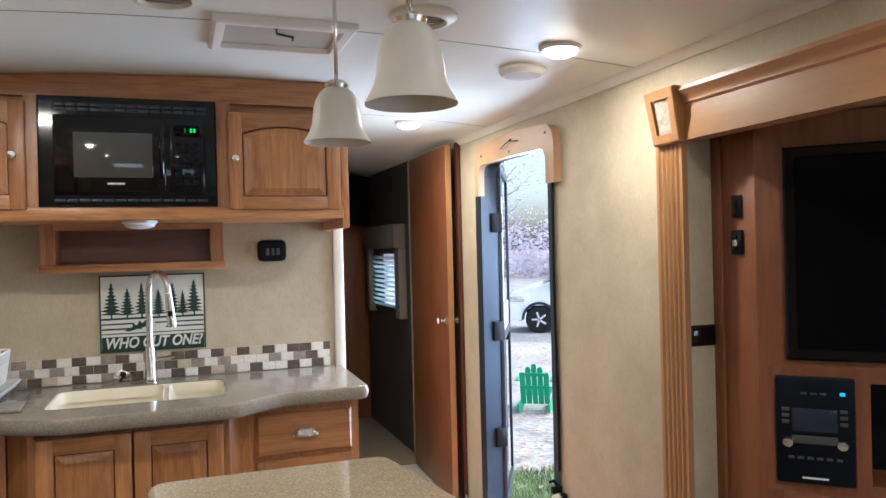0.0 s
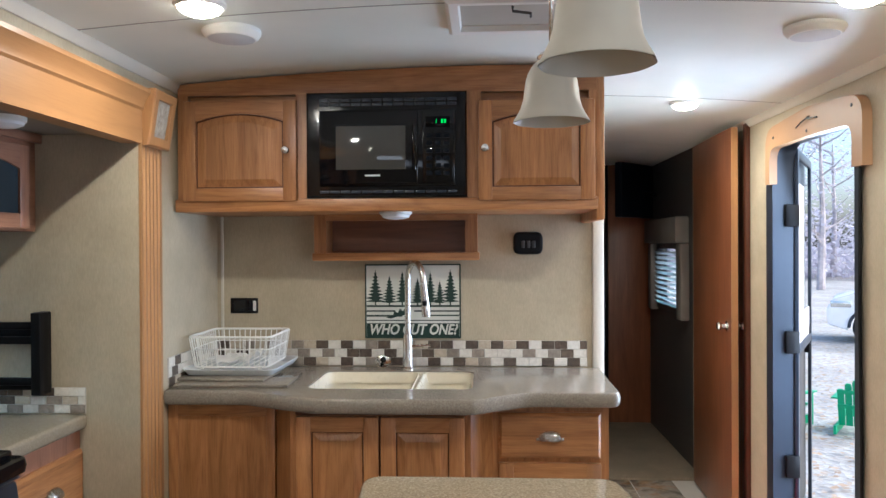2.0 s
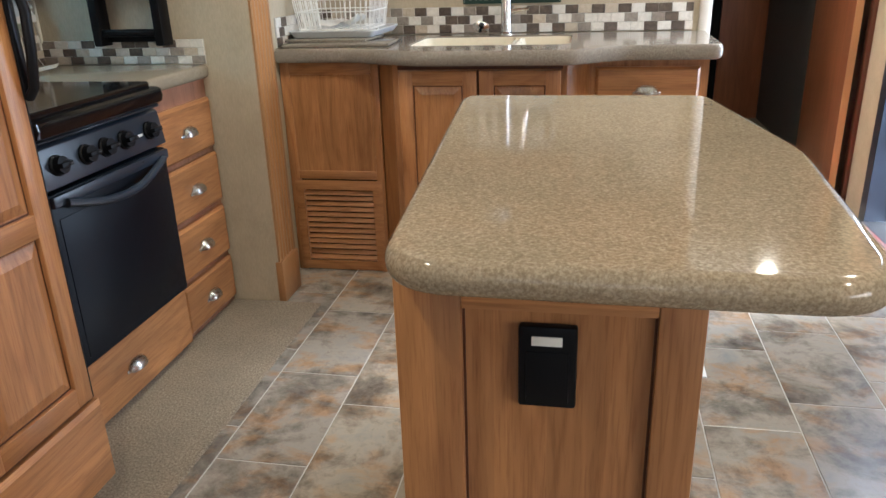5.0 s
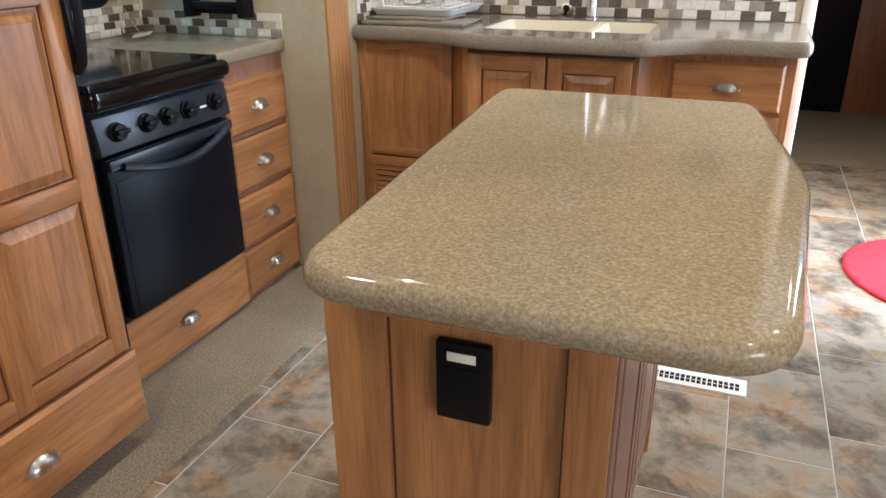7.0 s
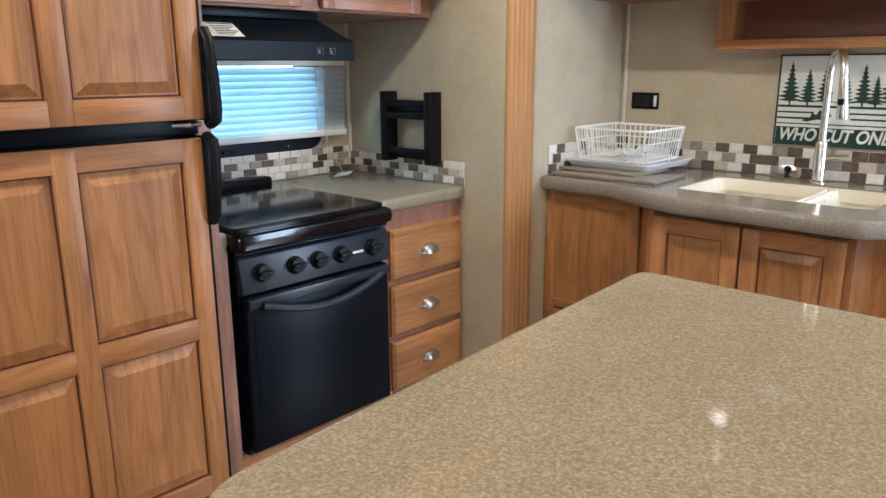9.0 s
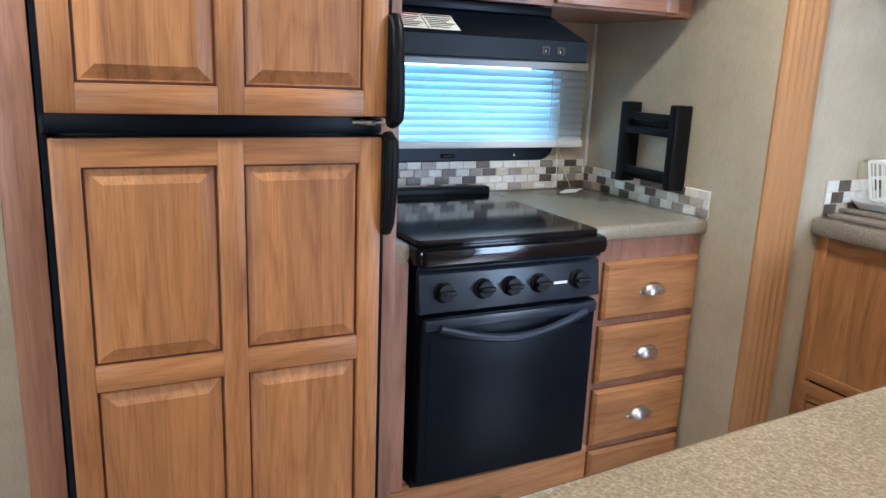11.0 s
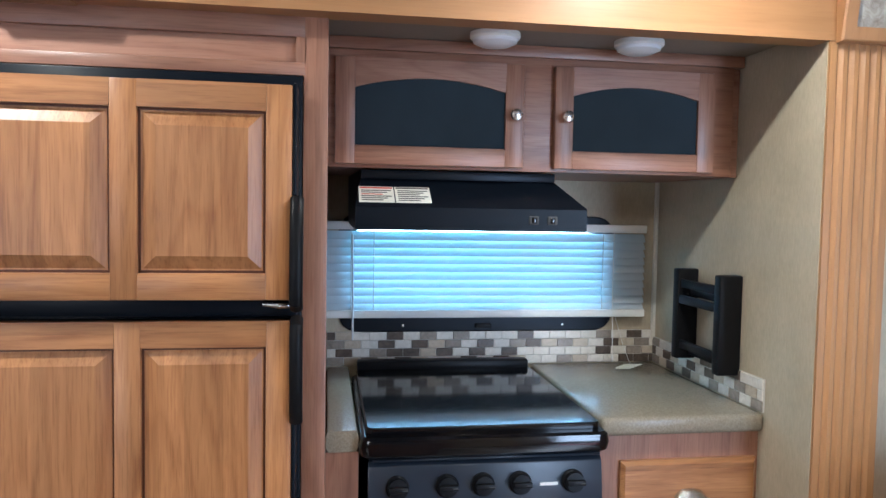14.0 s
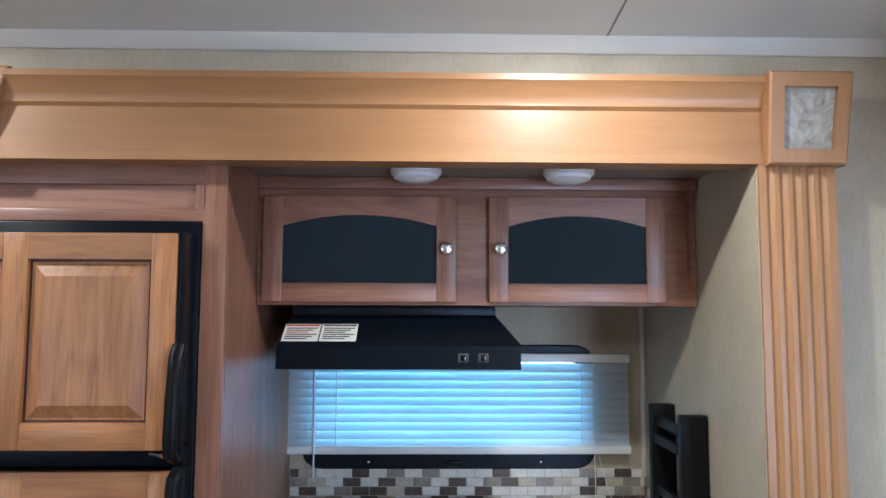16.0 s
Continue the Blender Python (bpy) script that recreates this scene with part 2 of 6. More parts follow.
# blue in these two enamels paints in a reflected window on the stove
BLACK_SATIN = plain("black_enamel", (0.004, 0.006, 0.010), 0.34, spread=0.2, bump=0.03)
RANGE_PANEL = plain("blue_sheen_enamel", (0.020, 0.027, 0.040), 0.3, 0.0, 0.2)
# dark door metal; the blue in its colour stands for reflected sky
DOOR_METAL = plain("dark_aluminium_sky_sheen", (0.024, 0.033, 0.05), 0.32, 0.2, 0.15)
BLACK_METAL = plain("black_steel", (0.014, 0.016, 0.02), 0.34, 0.4, 0.2)
CHROME = plain("brushed_nickel", (0.76, 0.74, 0.70), 0.24, 1.0, 0.05, 200.0, 0.02)
SINK = plain("cream_sink_acrylic", (0.80, 0.73, 0.58), 0.28)
GROUT = plain("pale_grout", (0.5, 0.47, 0.42), 0.85)
DARK_SCREEN = plain("screen_glass", (0.002, 0.002, 0.003), 0.12, spread=0.1, bump=0.0)
FABRIC_BLACK = plain("dark_speaker_cloth", (0.016, 0.026, 0.034), 0.85, spread=0.3, grain=500.0, bump=0.5)
RUG = plain("red_rug_pile", (0.62, 0.02, 0.035), 0.95, spread=0.12, grain=600.0, bump=0.6)
GREEN = plain("green_paint", (0.02, 0.33, 0.15), 0.5)
CAR_PAINT = plain("white_car_paint", (0.8, 0.8, 0.8), 0.25, coat=0.5, bump=0.0)
RUBBER = plain("tyre_rubber", (0.02, 0.02, 0.02), 0.8)
GRASS = plain("grass_blades", (0.24, 0.33, 0.15), 0.8, spread=0.4)
LEAF = plain("autumn_foliage", (0.34, 0.24, 0.15), 0.8, spread=0.5)
# far leaves paled to paint in the washed-out haze
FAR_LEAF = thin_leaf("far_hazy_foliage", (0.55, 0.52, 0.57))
RIM_GREY = plain("shaded_alloy", (0.42, 0.43, 0.45), 0.45, 0.1)
# trunk colour lightened for the same painted haze
BARK = plain("hazed_bark", (0.42, 0.38, 0.38), 0.9, spread=0.3)
STICKER = plain("paper_label", (0.78, 0.76, 0.68), 0.6)
INK = plain("printed_ink", (0.12, 0.1, 0.09), 0.7)
RED_INK = plain("red_ink", (0.5, 0.06, 0.04), 0.6)
SIGN_PAPER = plain("sign_cream_enamel", (0.66, 0.66, 0.60), 0.45, spread=0.1)
SIGN_GREEN = plain("sign_dark_green", (0.012, 0.035, 0.025), 0.5)
FROST = plain("frosted_white_glass", (0.60, 0.58, 0.52), 0.4, spread=0.08, grain=40.0)
LAMP_GLOW = glow("lit_lamp_lens", (1.0, 0.86, 0.62), 9.0)
LENS_OFF = plain("opal_lens", (0.82, 0.82, 0.84), 0.35)
DIGIT = glow("green_clock_digits", (0.02, 0.9, 0.1), 0.22)
BLUE_LED = glow("blue_button_light", (0.05, 0.45, 0.9), 0.2)
SEAM = plain("grey_seam", (0.3, 0.29, 0.27), 0.6)
# charcoal for small fittings; on bedroom walls it paints the room's dimness
DARK_GREY = plain("charcoal_and_dim_wall", (0.055, 0.052, 0.05), 0.6)
CURTAIN = plain("brown_grey_fabric", (0.16, 0.14, 0.12), 0.9, spread=0.2, grain=300.0, bump=0.3)
SLAT = plain("white_blind_slat", (0.66, 0.68, 0.72), 0.4)
_n, _l = SLAT.node_tree.nodes, SLAT.node_tree.links
_t, _x = _n.new("ShaderNodeBsdfTranslucent"), _n.new("ShaderNodeMixShader")
_t.inputs[0].default_value = (0.52, 0.74, 0.80, 1)
_x.inputs[0].default_value = 0.3
_l.new(_n["Principled BSDF"].outputs[0], _x.inputs[1])
_l.new(_t.outputs[0], _x.inputs[2])
_l.new(_x.outputs[0], _n["Material Output"].inputs[0])


def glass_mat(name, tint=(0.95, 0.97, 1.0), rough=0.0):
    m, n, l, p = material(name)
    p.inputs["Base Color"].default_value = (*tint, 1)
    p.inputs["Transmission Weight"].default_value = 1.0
    p.inputs["Roughness"].default_value, p.inputs["IOR"].default_value = rough, 1.45
    return m


GLASS = glass_mat("window_glass")


# ---- builders ----
ORIGIN = {}


def thing(name, at, label, category, group="", kind=""):
    ob = new(name)
    ob.empty_display_size = 0.1
    ob.location = at
    ORIGIN[ob.name] = Vector(at)
    return tagged(ob, label, category, group, kind)


def finish(name, bm, material_, smooth=35):
    bmesh.ops.recalc_face_normals(bm, faces=bm.faces)
    me = bpy.data.meshes.new(name)
    for f in bm.faces:
        f.smooth = len(f.verts) <= 8
    for e in bm.edges:
        if len(e.link_faces) == 2 and e.calc_face_angle(0) > radians(smooth):
            e.smooth = False
    bm.to_mesh(me)
    bm.free()
    me.materials.append(material_)
    return me


def part(name, bm, material_, parent, label="", smooth=35):
    """Links a bmesh, made in world places, as one mesh under a thing or a part."""
    o = ORIGIN[parent.name]
    bmesh.ops.translate(bm, verts=bm.verts, vec=-o)
    ob = new(name, finish(name, bm, material_, smooth))
    ob.parent = parent
    ORIGIN[ob.name] = o
    return tagged(ob, label)


def solid(name, bm, material_, label, category, kind="", group="", at=None, smooth=35):
    """A top-level thing that is one mesh, its origin at its base."""
    if at is None:
        zs = [v.co for v in bm.verts]
        at = (sum(c.x for c in zs) / len(zs), sum(c.y for c in zs) / len(zs), min(c.z for c in zs))
    bmesh.ops.translate(bm, verts=bm.verts, vec=-Vector(at))
    ob = new(name, finish(name, bm, material_, smooth))
    ob.location = at
    ORIGIN[ob.name] = Vector(at)
    return tagged(ob, label, category, group, kind)


def box(x0, x1, y0, y1, z0, z1, bevel=0.0, seg=2, bm=None):
    b = bmesh.new()
    bmesh.ops.create_cube(b, size=1)
    for v in b.verts:
        v.co = ((x0 + x1) / 2 + v.co.x * (x1 - x0), (y0 + y1) / 2 + v.co.y * (y1 - y0), (z0 + z1) / 2 + v.co.z * (z1 - z0))
    if bevel:
        bmesh.ops.bevel(b, geom=b.edges[:], offset=bevel, segments=seg, affect="EDGES", profile=0.5)
    return b if bm is None else merge(bm, b)


def merge(a, b):
    tmp = bpy.data.meshes.new("tmp")
    b.to_mesh(tmp)
    b.free()
    a.from_mesh(tmp)
    bpy.data.meshes.remove(tmp)
    return a


def moved(bm, m):
    bmesh.ops.transform(bm, matrix=m, verts=bm.verts)
    return bm


def loft(loops, cap_first=True, cap_last=True):
    """A skin over closed loops of equal count."""
    bm = bmesh.new()
    rows = [[bm.verts.new(p) for p in loop] for loop in loops]
    n = len(rows[0])
    for a, b in zip(rows, rows[1:]):
        for i in range(n):
            bm.faces.new((a[i], a[(i + 1) % n], b[(i + 1) % n], b[i]))
    if cap_first:
        bm.faces.new(rows[0][::-1])
    if cap_last:
        bm.faces.new(rows[-1])
    return bm


def lathe(profile, at=(0, 0, 0), steps=28, closed_ends=True):
    loops = [[(at[0] + r * math.cos(2 * math.pi * i / steps), at[1] + r * math.sin(2 * math.pi * i / steps), at[2] + z) for i in range(steps)] for r, z in profile]
    return loft(loops, closed_ends, closed_ends)


def tube(points, radius, steps=10, radii=None):
    pts = [Vector(p) for p in points]
    loops = []
    side = None
    for i, p in enumerate(pts):
        d = (pts[min(i + 1, len(pts) - 1)] - pts[max(i - 1, 0)]).normalized()
        if side is None:
            side = d.orthogonal().normalized()
        side = (side - d * side.dot(d)).normalized()
        up = d.cross(side)
        r = radii[i] if radii else radius
        loops.append([p + r * (math.cos(2 * math.pi * k / steps) * side + math.sin(2 * math.pi * k / steps) * up) for k in range(steps)])
    return loft(loops)


def rounded(points, radius, seg=6):
    """A closed outline with its corners rounded; points may carry a radius of their own."""
    out = []
    n = len(points)
    for i in range(n):
        p, a, b = Vector(points[i][:2]), Vector(points[i - 1][:2]), Vector(points[(i + 1) % n][:2])
        r = points[i][2] if len(points[i]) > 2 else radius
        u, v = (a - p).normalized(), (b - p).normalized()
        ang = u.angle(v)
        if r <= 0 or ang > radians(178):
            out.append(p)
            continue
        d = min(r / math.tan(ang / 2), 0.48 * (a - p).length, 0.48 * (b - p).length)
        s, e = p + u * d, p + v * d
        for k in range(seg + 1):
            t = k / seg
            out.append((1 - t) ** 2 * s + 2 * t * (1 - t) * p + t * t * e)
    return out


def shrunk(outline, d):
    """An outline (counter-clockwise) moved inward by d."""
    out = []
    n = len(outline)
    for i in range(n):
        a, p, b = outline[i - 1], outline[i], outline[(i + 1) % n]
        t = (b - a).normalized()
        out.append(p + Vector((-t.y, t.x)) * d)
    return out


def slab(outline, z0, z1, nose, seg=5):
    """A worktop: an outline with a rounded front nose."""
    mid, h = (z0 + z1) / 2, (z1 - z0) / 2
    loops = []
    for k in range(2 * seg + 1):
        a = -math.pi / 2 + math.pi * k / (2 * seg)
        loops.append([(p.x, p.y, mid + h * math.sin(a)) for p in shrunk(outline, nose * (1 - math.cos(a)))])
    return loft(loops)


def prism(pts, axis, a, b, bevel=0.0):
    """Extrudes a 2D outline along an axis: x: pts are (y, z); y: (x, z); z: (x, y)."""
    def at(p, w):
        return {"x": (w, p[0], p[1]), "y": (p[0], w, p[1]), "z": (p[0], p[1], w)}[axis]
    bm = loft([[at(p, a) for p in pts], [at(p, b) for p in pts]])
    if bevel:
        bmesh.ops.bevel(bm, geom=bm.edges[:], offset=bevel, segments=2, affect="EDGES", profile=0.5)
    return bm


def arch(x0, x1, y0, y1, rise, n=10):
    """A rectangle whose top side is bowed upward."""
    pts = [(x0, y0), (x1, y0)]
    for k in range(n + 1):
        s = 1 - k / n
        pts.append((x0 + (x1 - x0) * s, y1 - rise * (2 * s - 1) ** 2))
    return pts


def facing(origin, side):
    """Local (u along the front, v up, w outward) to world. side: 'y' fronts look to -y, u to +x; 'x' fronts look to +x, u to +y."""
    if side == "y":
        m = Matrix(((1, 0, 0), (0, 0, -1), (0, 1, 0))).to_4x4()
    elif side == "x":
        m = Matrix(((0, 0, 1), (1, 0, 0), (0, 1, 0))).to_4x4()
    else:
        m = side
    return Matrix.Translation(origin) @ m


def panelled(name, parent, m, u0, u1, v0, v1, grain, stile=0.05, rail=0.05, rise=0.0, thick=0.019, panels=((0, 1),), columns=1, flat=None, mats=None):
    """A framed door: stiles, rails and raised panels. grain: axis letter along u. panels: fractions of the height."""
    mats = mats or WOOD
    body = part(name, moved(box(u0 + 0.002, u1 - 0.002, v0 + 0.002, v1 - 0.002, 0, thick * 0.45), m), GROOVE, parent)
    w = u1 - u0
    cuts = [u0 + w * i / columns for i in range(columns + 1)]
    edges = []
    for i, c in enumerate(cuts):
        a, b = (c, c + stile) if i == 0 else (c - stile, c) if i == columns else (c - stile / 2, c + stile / 2)
        edges.append((a, b))
        part("stile", moved(box(a, b, v0, v1, 0.001, thick, 0.003), m), mats["z"], body)
    for i in range(columns):
        a, b = edges[i][1], edges[i + 1][0]
        for j, (f0, f1) in enumerate(panels):
            p0, p1 = v0 + (v1 - v0) * f0 + rail, v0 + (v1 - v0) * f1 - rail
            if j:
                p0 -= rail / 2
            if j < len(panels) - 1:
                p1 += rail / 2
            lo = v0 if j == 0 else p0 - rail
            part("rail", moved(box(a - 0.001, b + 0.001, lo, p0, 0.001, thick - 0.0005, 0.002), m), mats[grain], body)
            if j == len(panels) - 1:
                n = 10
                pts = [(b + 0.001, v1), (a - 0.001, v1)] + [(a + (b - a) * k / n, p1 - rise * (2 * k / n - 1) ** 2) for k in range(n + 1)]
                part("rail", moved(loft([[(x, y, 0.001) for x, y in pts], [(x, y, thick - 0.0005) for x, y in pts]]), m), mats[grain], body)
            rr = rise if j == len(panels) - 1 else 0.0
            if flat is None:
                def ring(d, h):
                    return [(x, y, h) for x, y in arch(a + d, b - d, p0 + d, p1 - d, rr)]
                part("panel", moved(loft([ring(0.005, thick * 0.46), ring(0.005, thick * 0.5), ring(0.008, thick * 0.5), ring(0.032, thick * 0.98), ring(0.0335, thick * 0.98)]), m), mats["z"], body, "", 10)
            else:
                pts = arch(a - 0.003, b + 0.003, p0 - 0.003, p1 + 0.003, rr)
                part("panel", moved(loft([[(x, y, thick * 0.45) for x, y in pts], [(x, y, thick * 0.6) for x, y in pts]]), m), flat, body)
    return body


def knob(parent, m, u, v):
    prof = [(0.0, 0.0), (0.007, 0.0), (0.006, 0.008), (0.005, 0.013), (0.013, 0.017), (0.0155, 0.022), (0.013, 0.027), (0.006, 0.0295), (0.0005, 0.03)]
    b = lathe(prof, steps=20)
    part("knob", moved(b, m @ Matrix.Translation((u, v, 0.018))), CHROME, parent, "brushed nickel round knob")


def cup_pull(parent, m, u, v, w0=0.019, width=0.085):
    """A bin pull: a quarter dome, open below."""
    bm = bmesh.new()
    nu, nv = 14, 8
    rows = []
    for j in range(nv + 1):
        t = j / nv * math.pi / 2
        row = []
        for i in range(nu + 1):
            s = -1 + 2 * i / nu
            fall = math.sqrt(max(0.0, 1 - abs(s) ** 2.6)) * 0.97 + 0.03
            row.append(bm.verts.new((u + s * width / 2, v - 0.014 + 0.032 * fall * math.cos(t), w0 + 0.026 * fall * math.sin(t))))
        rows.append(row)
    for a, b in zip(rows, rows[1:]):
        for i in range(nu):
            bm.faces.new((a[i], a[i + 1], b[i + 1], b[i]))
    bmesh.ops.solidify(bm, geom=bm.faces[:], thickness=0.002)
    for sgn in (-1, 1):
        merge(bm, box(u + sgn * width * 0.5 - 0.006, u + sgn * width * 0.5 + 0.006, v - 0.016, v - 0.006, w0 - 0.001, w0 + 0.003, 0.001))
    part("pull", moved(bm, m), CHROME, parent, "brushed nickel cup pull")


def drawer_front(parent, m, u0, u1, v0, v1, grain, pull=True, thick=0.02, lip=0.006):
    def ring(d, h):
        return [(u0 + d, v0 + d, h), (u1 - d, v0 + d, h), (u1 - d, v1 - d, h), (u0 + d, v1 - d, h)]
    bm = loft([ring(0, 0), ring(0, thick * 0.55), ring(lip * 0.3, thick * 0.62), ring(lip * 1.6, thick), ring(lip * 2.0, thick)])
    body = part("drawer", moved(bm, m), WOOD[grain], parent, "", 12)
    if pull:
        cup_pull(body, m, (u0 + u1) / 2, (v0 + v1) / 2, thick)
    return body

# ---- the large structure ----
XL, XR, YB = -0.855, 1.61, 3.305      # side walls, sink wall
CX = 0.38
Y_REAR, Y_FAR = -2.6, 6.15


def roof(x):
    return 2.085 - 0.036 * (x - CX) ** 2


deck = [(XL - 1.0, Y_REAR - 0.1), (XR + 1.1, Y_REAR - 0.1), (XR + 1.1, 2.0), (XR + 0.088, 2.0), (XR + 0.088, Y_FAR + 0.1), (XL - 1.0, Y_FAR + 0.1)]
solid("floor", prism(deck, "z", -0.12, -0.0016), GROUT, "plywood floor deck with pale joint lines", "floor", "structure")
floor_ob = bpy.data.objects["floor"]
solid("carpet_slide", box(-1.62, -0.64, Y_REAR, 2.45, -0.006, 0.006, 0.004), CARPET, "tan loop-pile carpet in the kitchen slide-out", "carpet", "structure")
solid("carpet_bedroom", box(-0.8, XR, 4.68, Y_FAR, -0.006, 0.012, 0.004), CARPET, "tan loop-pile carpet of the bedroom", "carpet", "structure")
solid("carpet_lounge", box(-0.64, XR + 0.95, Y_REAR, -0.9, -0.006, 0.008, 0.004), CARPET, "tan loop-pile carpet of the lounge", "carpet", "structure")

# ceiling, in bowed sheets that meet at thin dark seams
SEAMS = [Y_REAR - 0.1, -1.3, 0.41, 2.165, 3.44, 4.85, Y_FAR + 0.1]
bm = bmesh.new()
for a, b in zip(SEAMS, SEAMS[1:]):
    xs = [XL - 0.1 + (XR - XL + 0.2) * i / 24 for i in range(25)]
    pts = [(x, roof(x)) for x in xs] + [(x, roof(x) + 0.04) for x in reversed(xs)]
    merge(bm, prism(pts, "y", a + 0.0022, b - 0.0022))
merge(bm, box(XL - 0.1, XR + 0.1, Y_REAR - 0.1, Y_FAR + 0.1, 2.11, 2.15))
solid("ceiling", bm, CEIL, "white vinyl ceiling sheets with thin seams", "ceiling", "structure")

for y in (2.165, 3.44):
    xs = [XL + (XR - XL) * k / 24 for k in range(25)]
    solid("trim_ceiling", prism([(x, roof(x) - 0.0012) for x in xs] + [(x, roof(x) + 0.002) for x in reversed(xs)], "y", y - 0.002, y + 0.002), SEAM, "thin dark seam across the ceiling", "trim", "structure")

# sink wall and hall
solid("wall_north", box(XL - 0.05, 0.765, YB, YB + 0.05, 0, 2.09), WALL, "beige linen-look wallpapered wall behind the sink", "wall", "structure")
solid("wall_hall", box(0.715, 0.765, YB + 0.05, 4.68, 0, 2.09), WALL, "beige wallpapered hall wall", "wall", "structure")
solid("trim_hall", box(0.752, 0.80, YB - 0.014, YB + 0.03, 0, 2.06, 0.006), TRIM, "cream corner trim strip at the hall", "trim", "structure")
solid("trim_sink", box(-0.838, -0.826, YB - 0.006, YB, 0.9, 2.0, 0.002), TRIM, "cream seam strip on the sink wall", "trim", "structure")
# left wall: past the slide-out, above it, and behind
SL0, SL1, SLZ = -2.3, 2.50, 1.80
bm = box(XL - 0.05, XL, SL1, Y_FAR, 0, 2.09)
merge(bm, box(XL - 0.05, XL, SL0, SL1, SLZ, 2.09))
merge(bm, box(XL - 0.05, XL, Y_REAR, SL0, 0, 2.09))
solid("wall_west", bm, WALL, "beige linen-look wallpapered side wall", "wall", "structure")
solid("baseboard", box(XL, XL + 0.012, SL1 + 0.12, 2.72, 0, 0.05, 0.003), TRIM, "cream baseboard", "baseboard", "structure")
# slide-out room
WX = -1.60
WY0, WY1, WZ0, WZ1 = 1.46, 2.26, 1.072, 1.318
bm = box(WX - 0.05, WX, SL0, WY0, 0, SLZ)
merge(bm, box(WX - 0.05, WX, WY1, 2.50, 0, SLZ))
merge(bm, box(WX - 0.05, WX, WY0, WY1, 0, WZ0))
merge(bm, box(WX - 0.05, WX, WY0, WY1, WZ1, SLZ))
solid("wall_slide_back", bm, WALL, "beige wallpapered slide-out wall with a window opening", "wall", "structure")
solid("wall_slide_end", box(WX, -0.796, 2.45, 2.50, 0, 1.787), WALL, "beige wallpapered slide-out end wall", "wall", "structure")
solid("wall_slide_south", box(WX, XL, SL0 - 0.0, SL0 + 0.05, 0, 1.79), WALL, "beige wallpapered slide-out end wall", "wall", "structure")
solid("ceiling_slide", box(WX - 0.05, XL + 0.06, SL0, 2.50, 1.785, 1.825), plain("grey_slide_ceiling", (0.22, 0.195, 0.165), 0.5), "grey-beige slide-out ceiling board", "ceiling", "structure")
solid("trim_slide", box(WX, WX + 0.012, 2.437, 2.45, 0.97, 1.48, 0.003), TRIM, "cream corner bead in the slide-out", "trim", "structure")
# right wall with the entry door and the second slide-out
DY0, DY1, DZ1 = 2.81, 3.60, 1.90
TS1, TSZ = 1.91, 1.80
bm = box(XR, XR + 0.06, DY1, 4.9, 0, 2.09)
merge(bm, box(XR, XR + 0.06, 1.956, DY0, 0, 2.09))
merge(bm, box(XR, XR + 0.06, TS1, 1.956, 1.80, 2.09))
merge(bm, box(XR, XR + 0.06, DY0, DY1, DZ1, 2.09))
merge(bm, box(XR, XR + 0.06, -2.3, TS1, TSZ, 2.09))
merge(bm, box(XR, XR + 0.06, Y_REAR, -2.3, 0, 2.09))
solid("wall_east", bm, WALL, "beige linen-look wallpapered wall beside the entry door", "wall", "structure")
solid("wall_tv_slide_end", box(1.567, 2.62, 1.905, 1.955, 0, 1.792), WALL, "beige wallpapered end wall of the lounge slide-out", "wall", "structure")
# the opening in this wall is an unseen window, added for fill
bm = box(2.57, 2.62, -2.3, -1.7, 0, 1.79)
merge(bm, box(2.57, 2.62, -0.1, 1.905, 0, 1.79))
merge(bm, box(2.57, 2.62, -1.7, -0.1, 0, 0.85))
merge(bm, box(2.57, 2.62, -1.7, -0.1, 1.5, 1.79))
solid("wall_tv_slide_back", bm, WALL, "beige wallpapered back wall of the lounge slide-out", "wall", "structure")
solid("wall_tv_slide_south", box(XR + 0.06, 2.57, -2.3, -2.25, 0, 1.79), WALL, "beige wallpapered end wall of the lounge slide-out", "wall", "structure")
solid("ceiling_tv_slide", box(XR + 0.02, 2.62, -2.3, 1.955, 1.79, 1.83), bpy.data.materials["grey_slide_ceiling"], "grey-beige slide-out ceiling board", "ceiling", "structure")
# unseen rear wall; its wide window opening is added for fill light
RX0, RX1, RZ0, RZ1 = -0.5, 1.3, 1.2, 1.6
bm = box(XL - 0.85, RX0, Y_REAR - 0.05, Y_REAR, 0, 2.09)
merge(bm, box(RX1, XR + 1.0, Y_REAR - 0.05, Y_REAR, 0, 2.09))
merge(bm, box(RX0, RX1, Y_REAR - 0.05, Y_REAR, 0, RZ0))
merge(bm, box(RX0, RX1, Y_REAR - 0.05, Y_REAR, RZ1, 2.09))
solid("wall_south", bm, WALL, "unseen beige wallpapered rear wall with an added wide window opening", "wall", "structure")
# bedroom; its wall colour is darkened to paint in the dim room
bm = box(XR, XR + 0.06, 4.9, 5.05, 0, 2.09)
merge(bm, box(XR, XR + 0.06, 5.8, Y_FAR, 0, 2.09))
merge(bm, box(XR, XR + 0.06, 5.05, 5.8, 0, 0.98))
merge(bm, box(XR, XR + 0.06, 5.05, 5.8, 1.4, 2.09))
solid("wall_bedroom_east", bm, DARK_GREY, "bedroom wall coloured dark grey for the dim room, with a window opening", "wall", "structure")
solid("wall_bedroom_far", box(-0.85, XR + 0.06, Y_FAR, Y_FAR + 0.05, 0, 2.09), CHERRY["z"], "reddish wood-panelled bedroom wall", "wall", "structure")
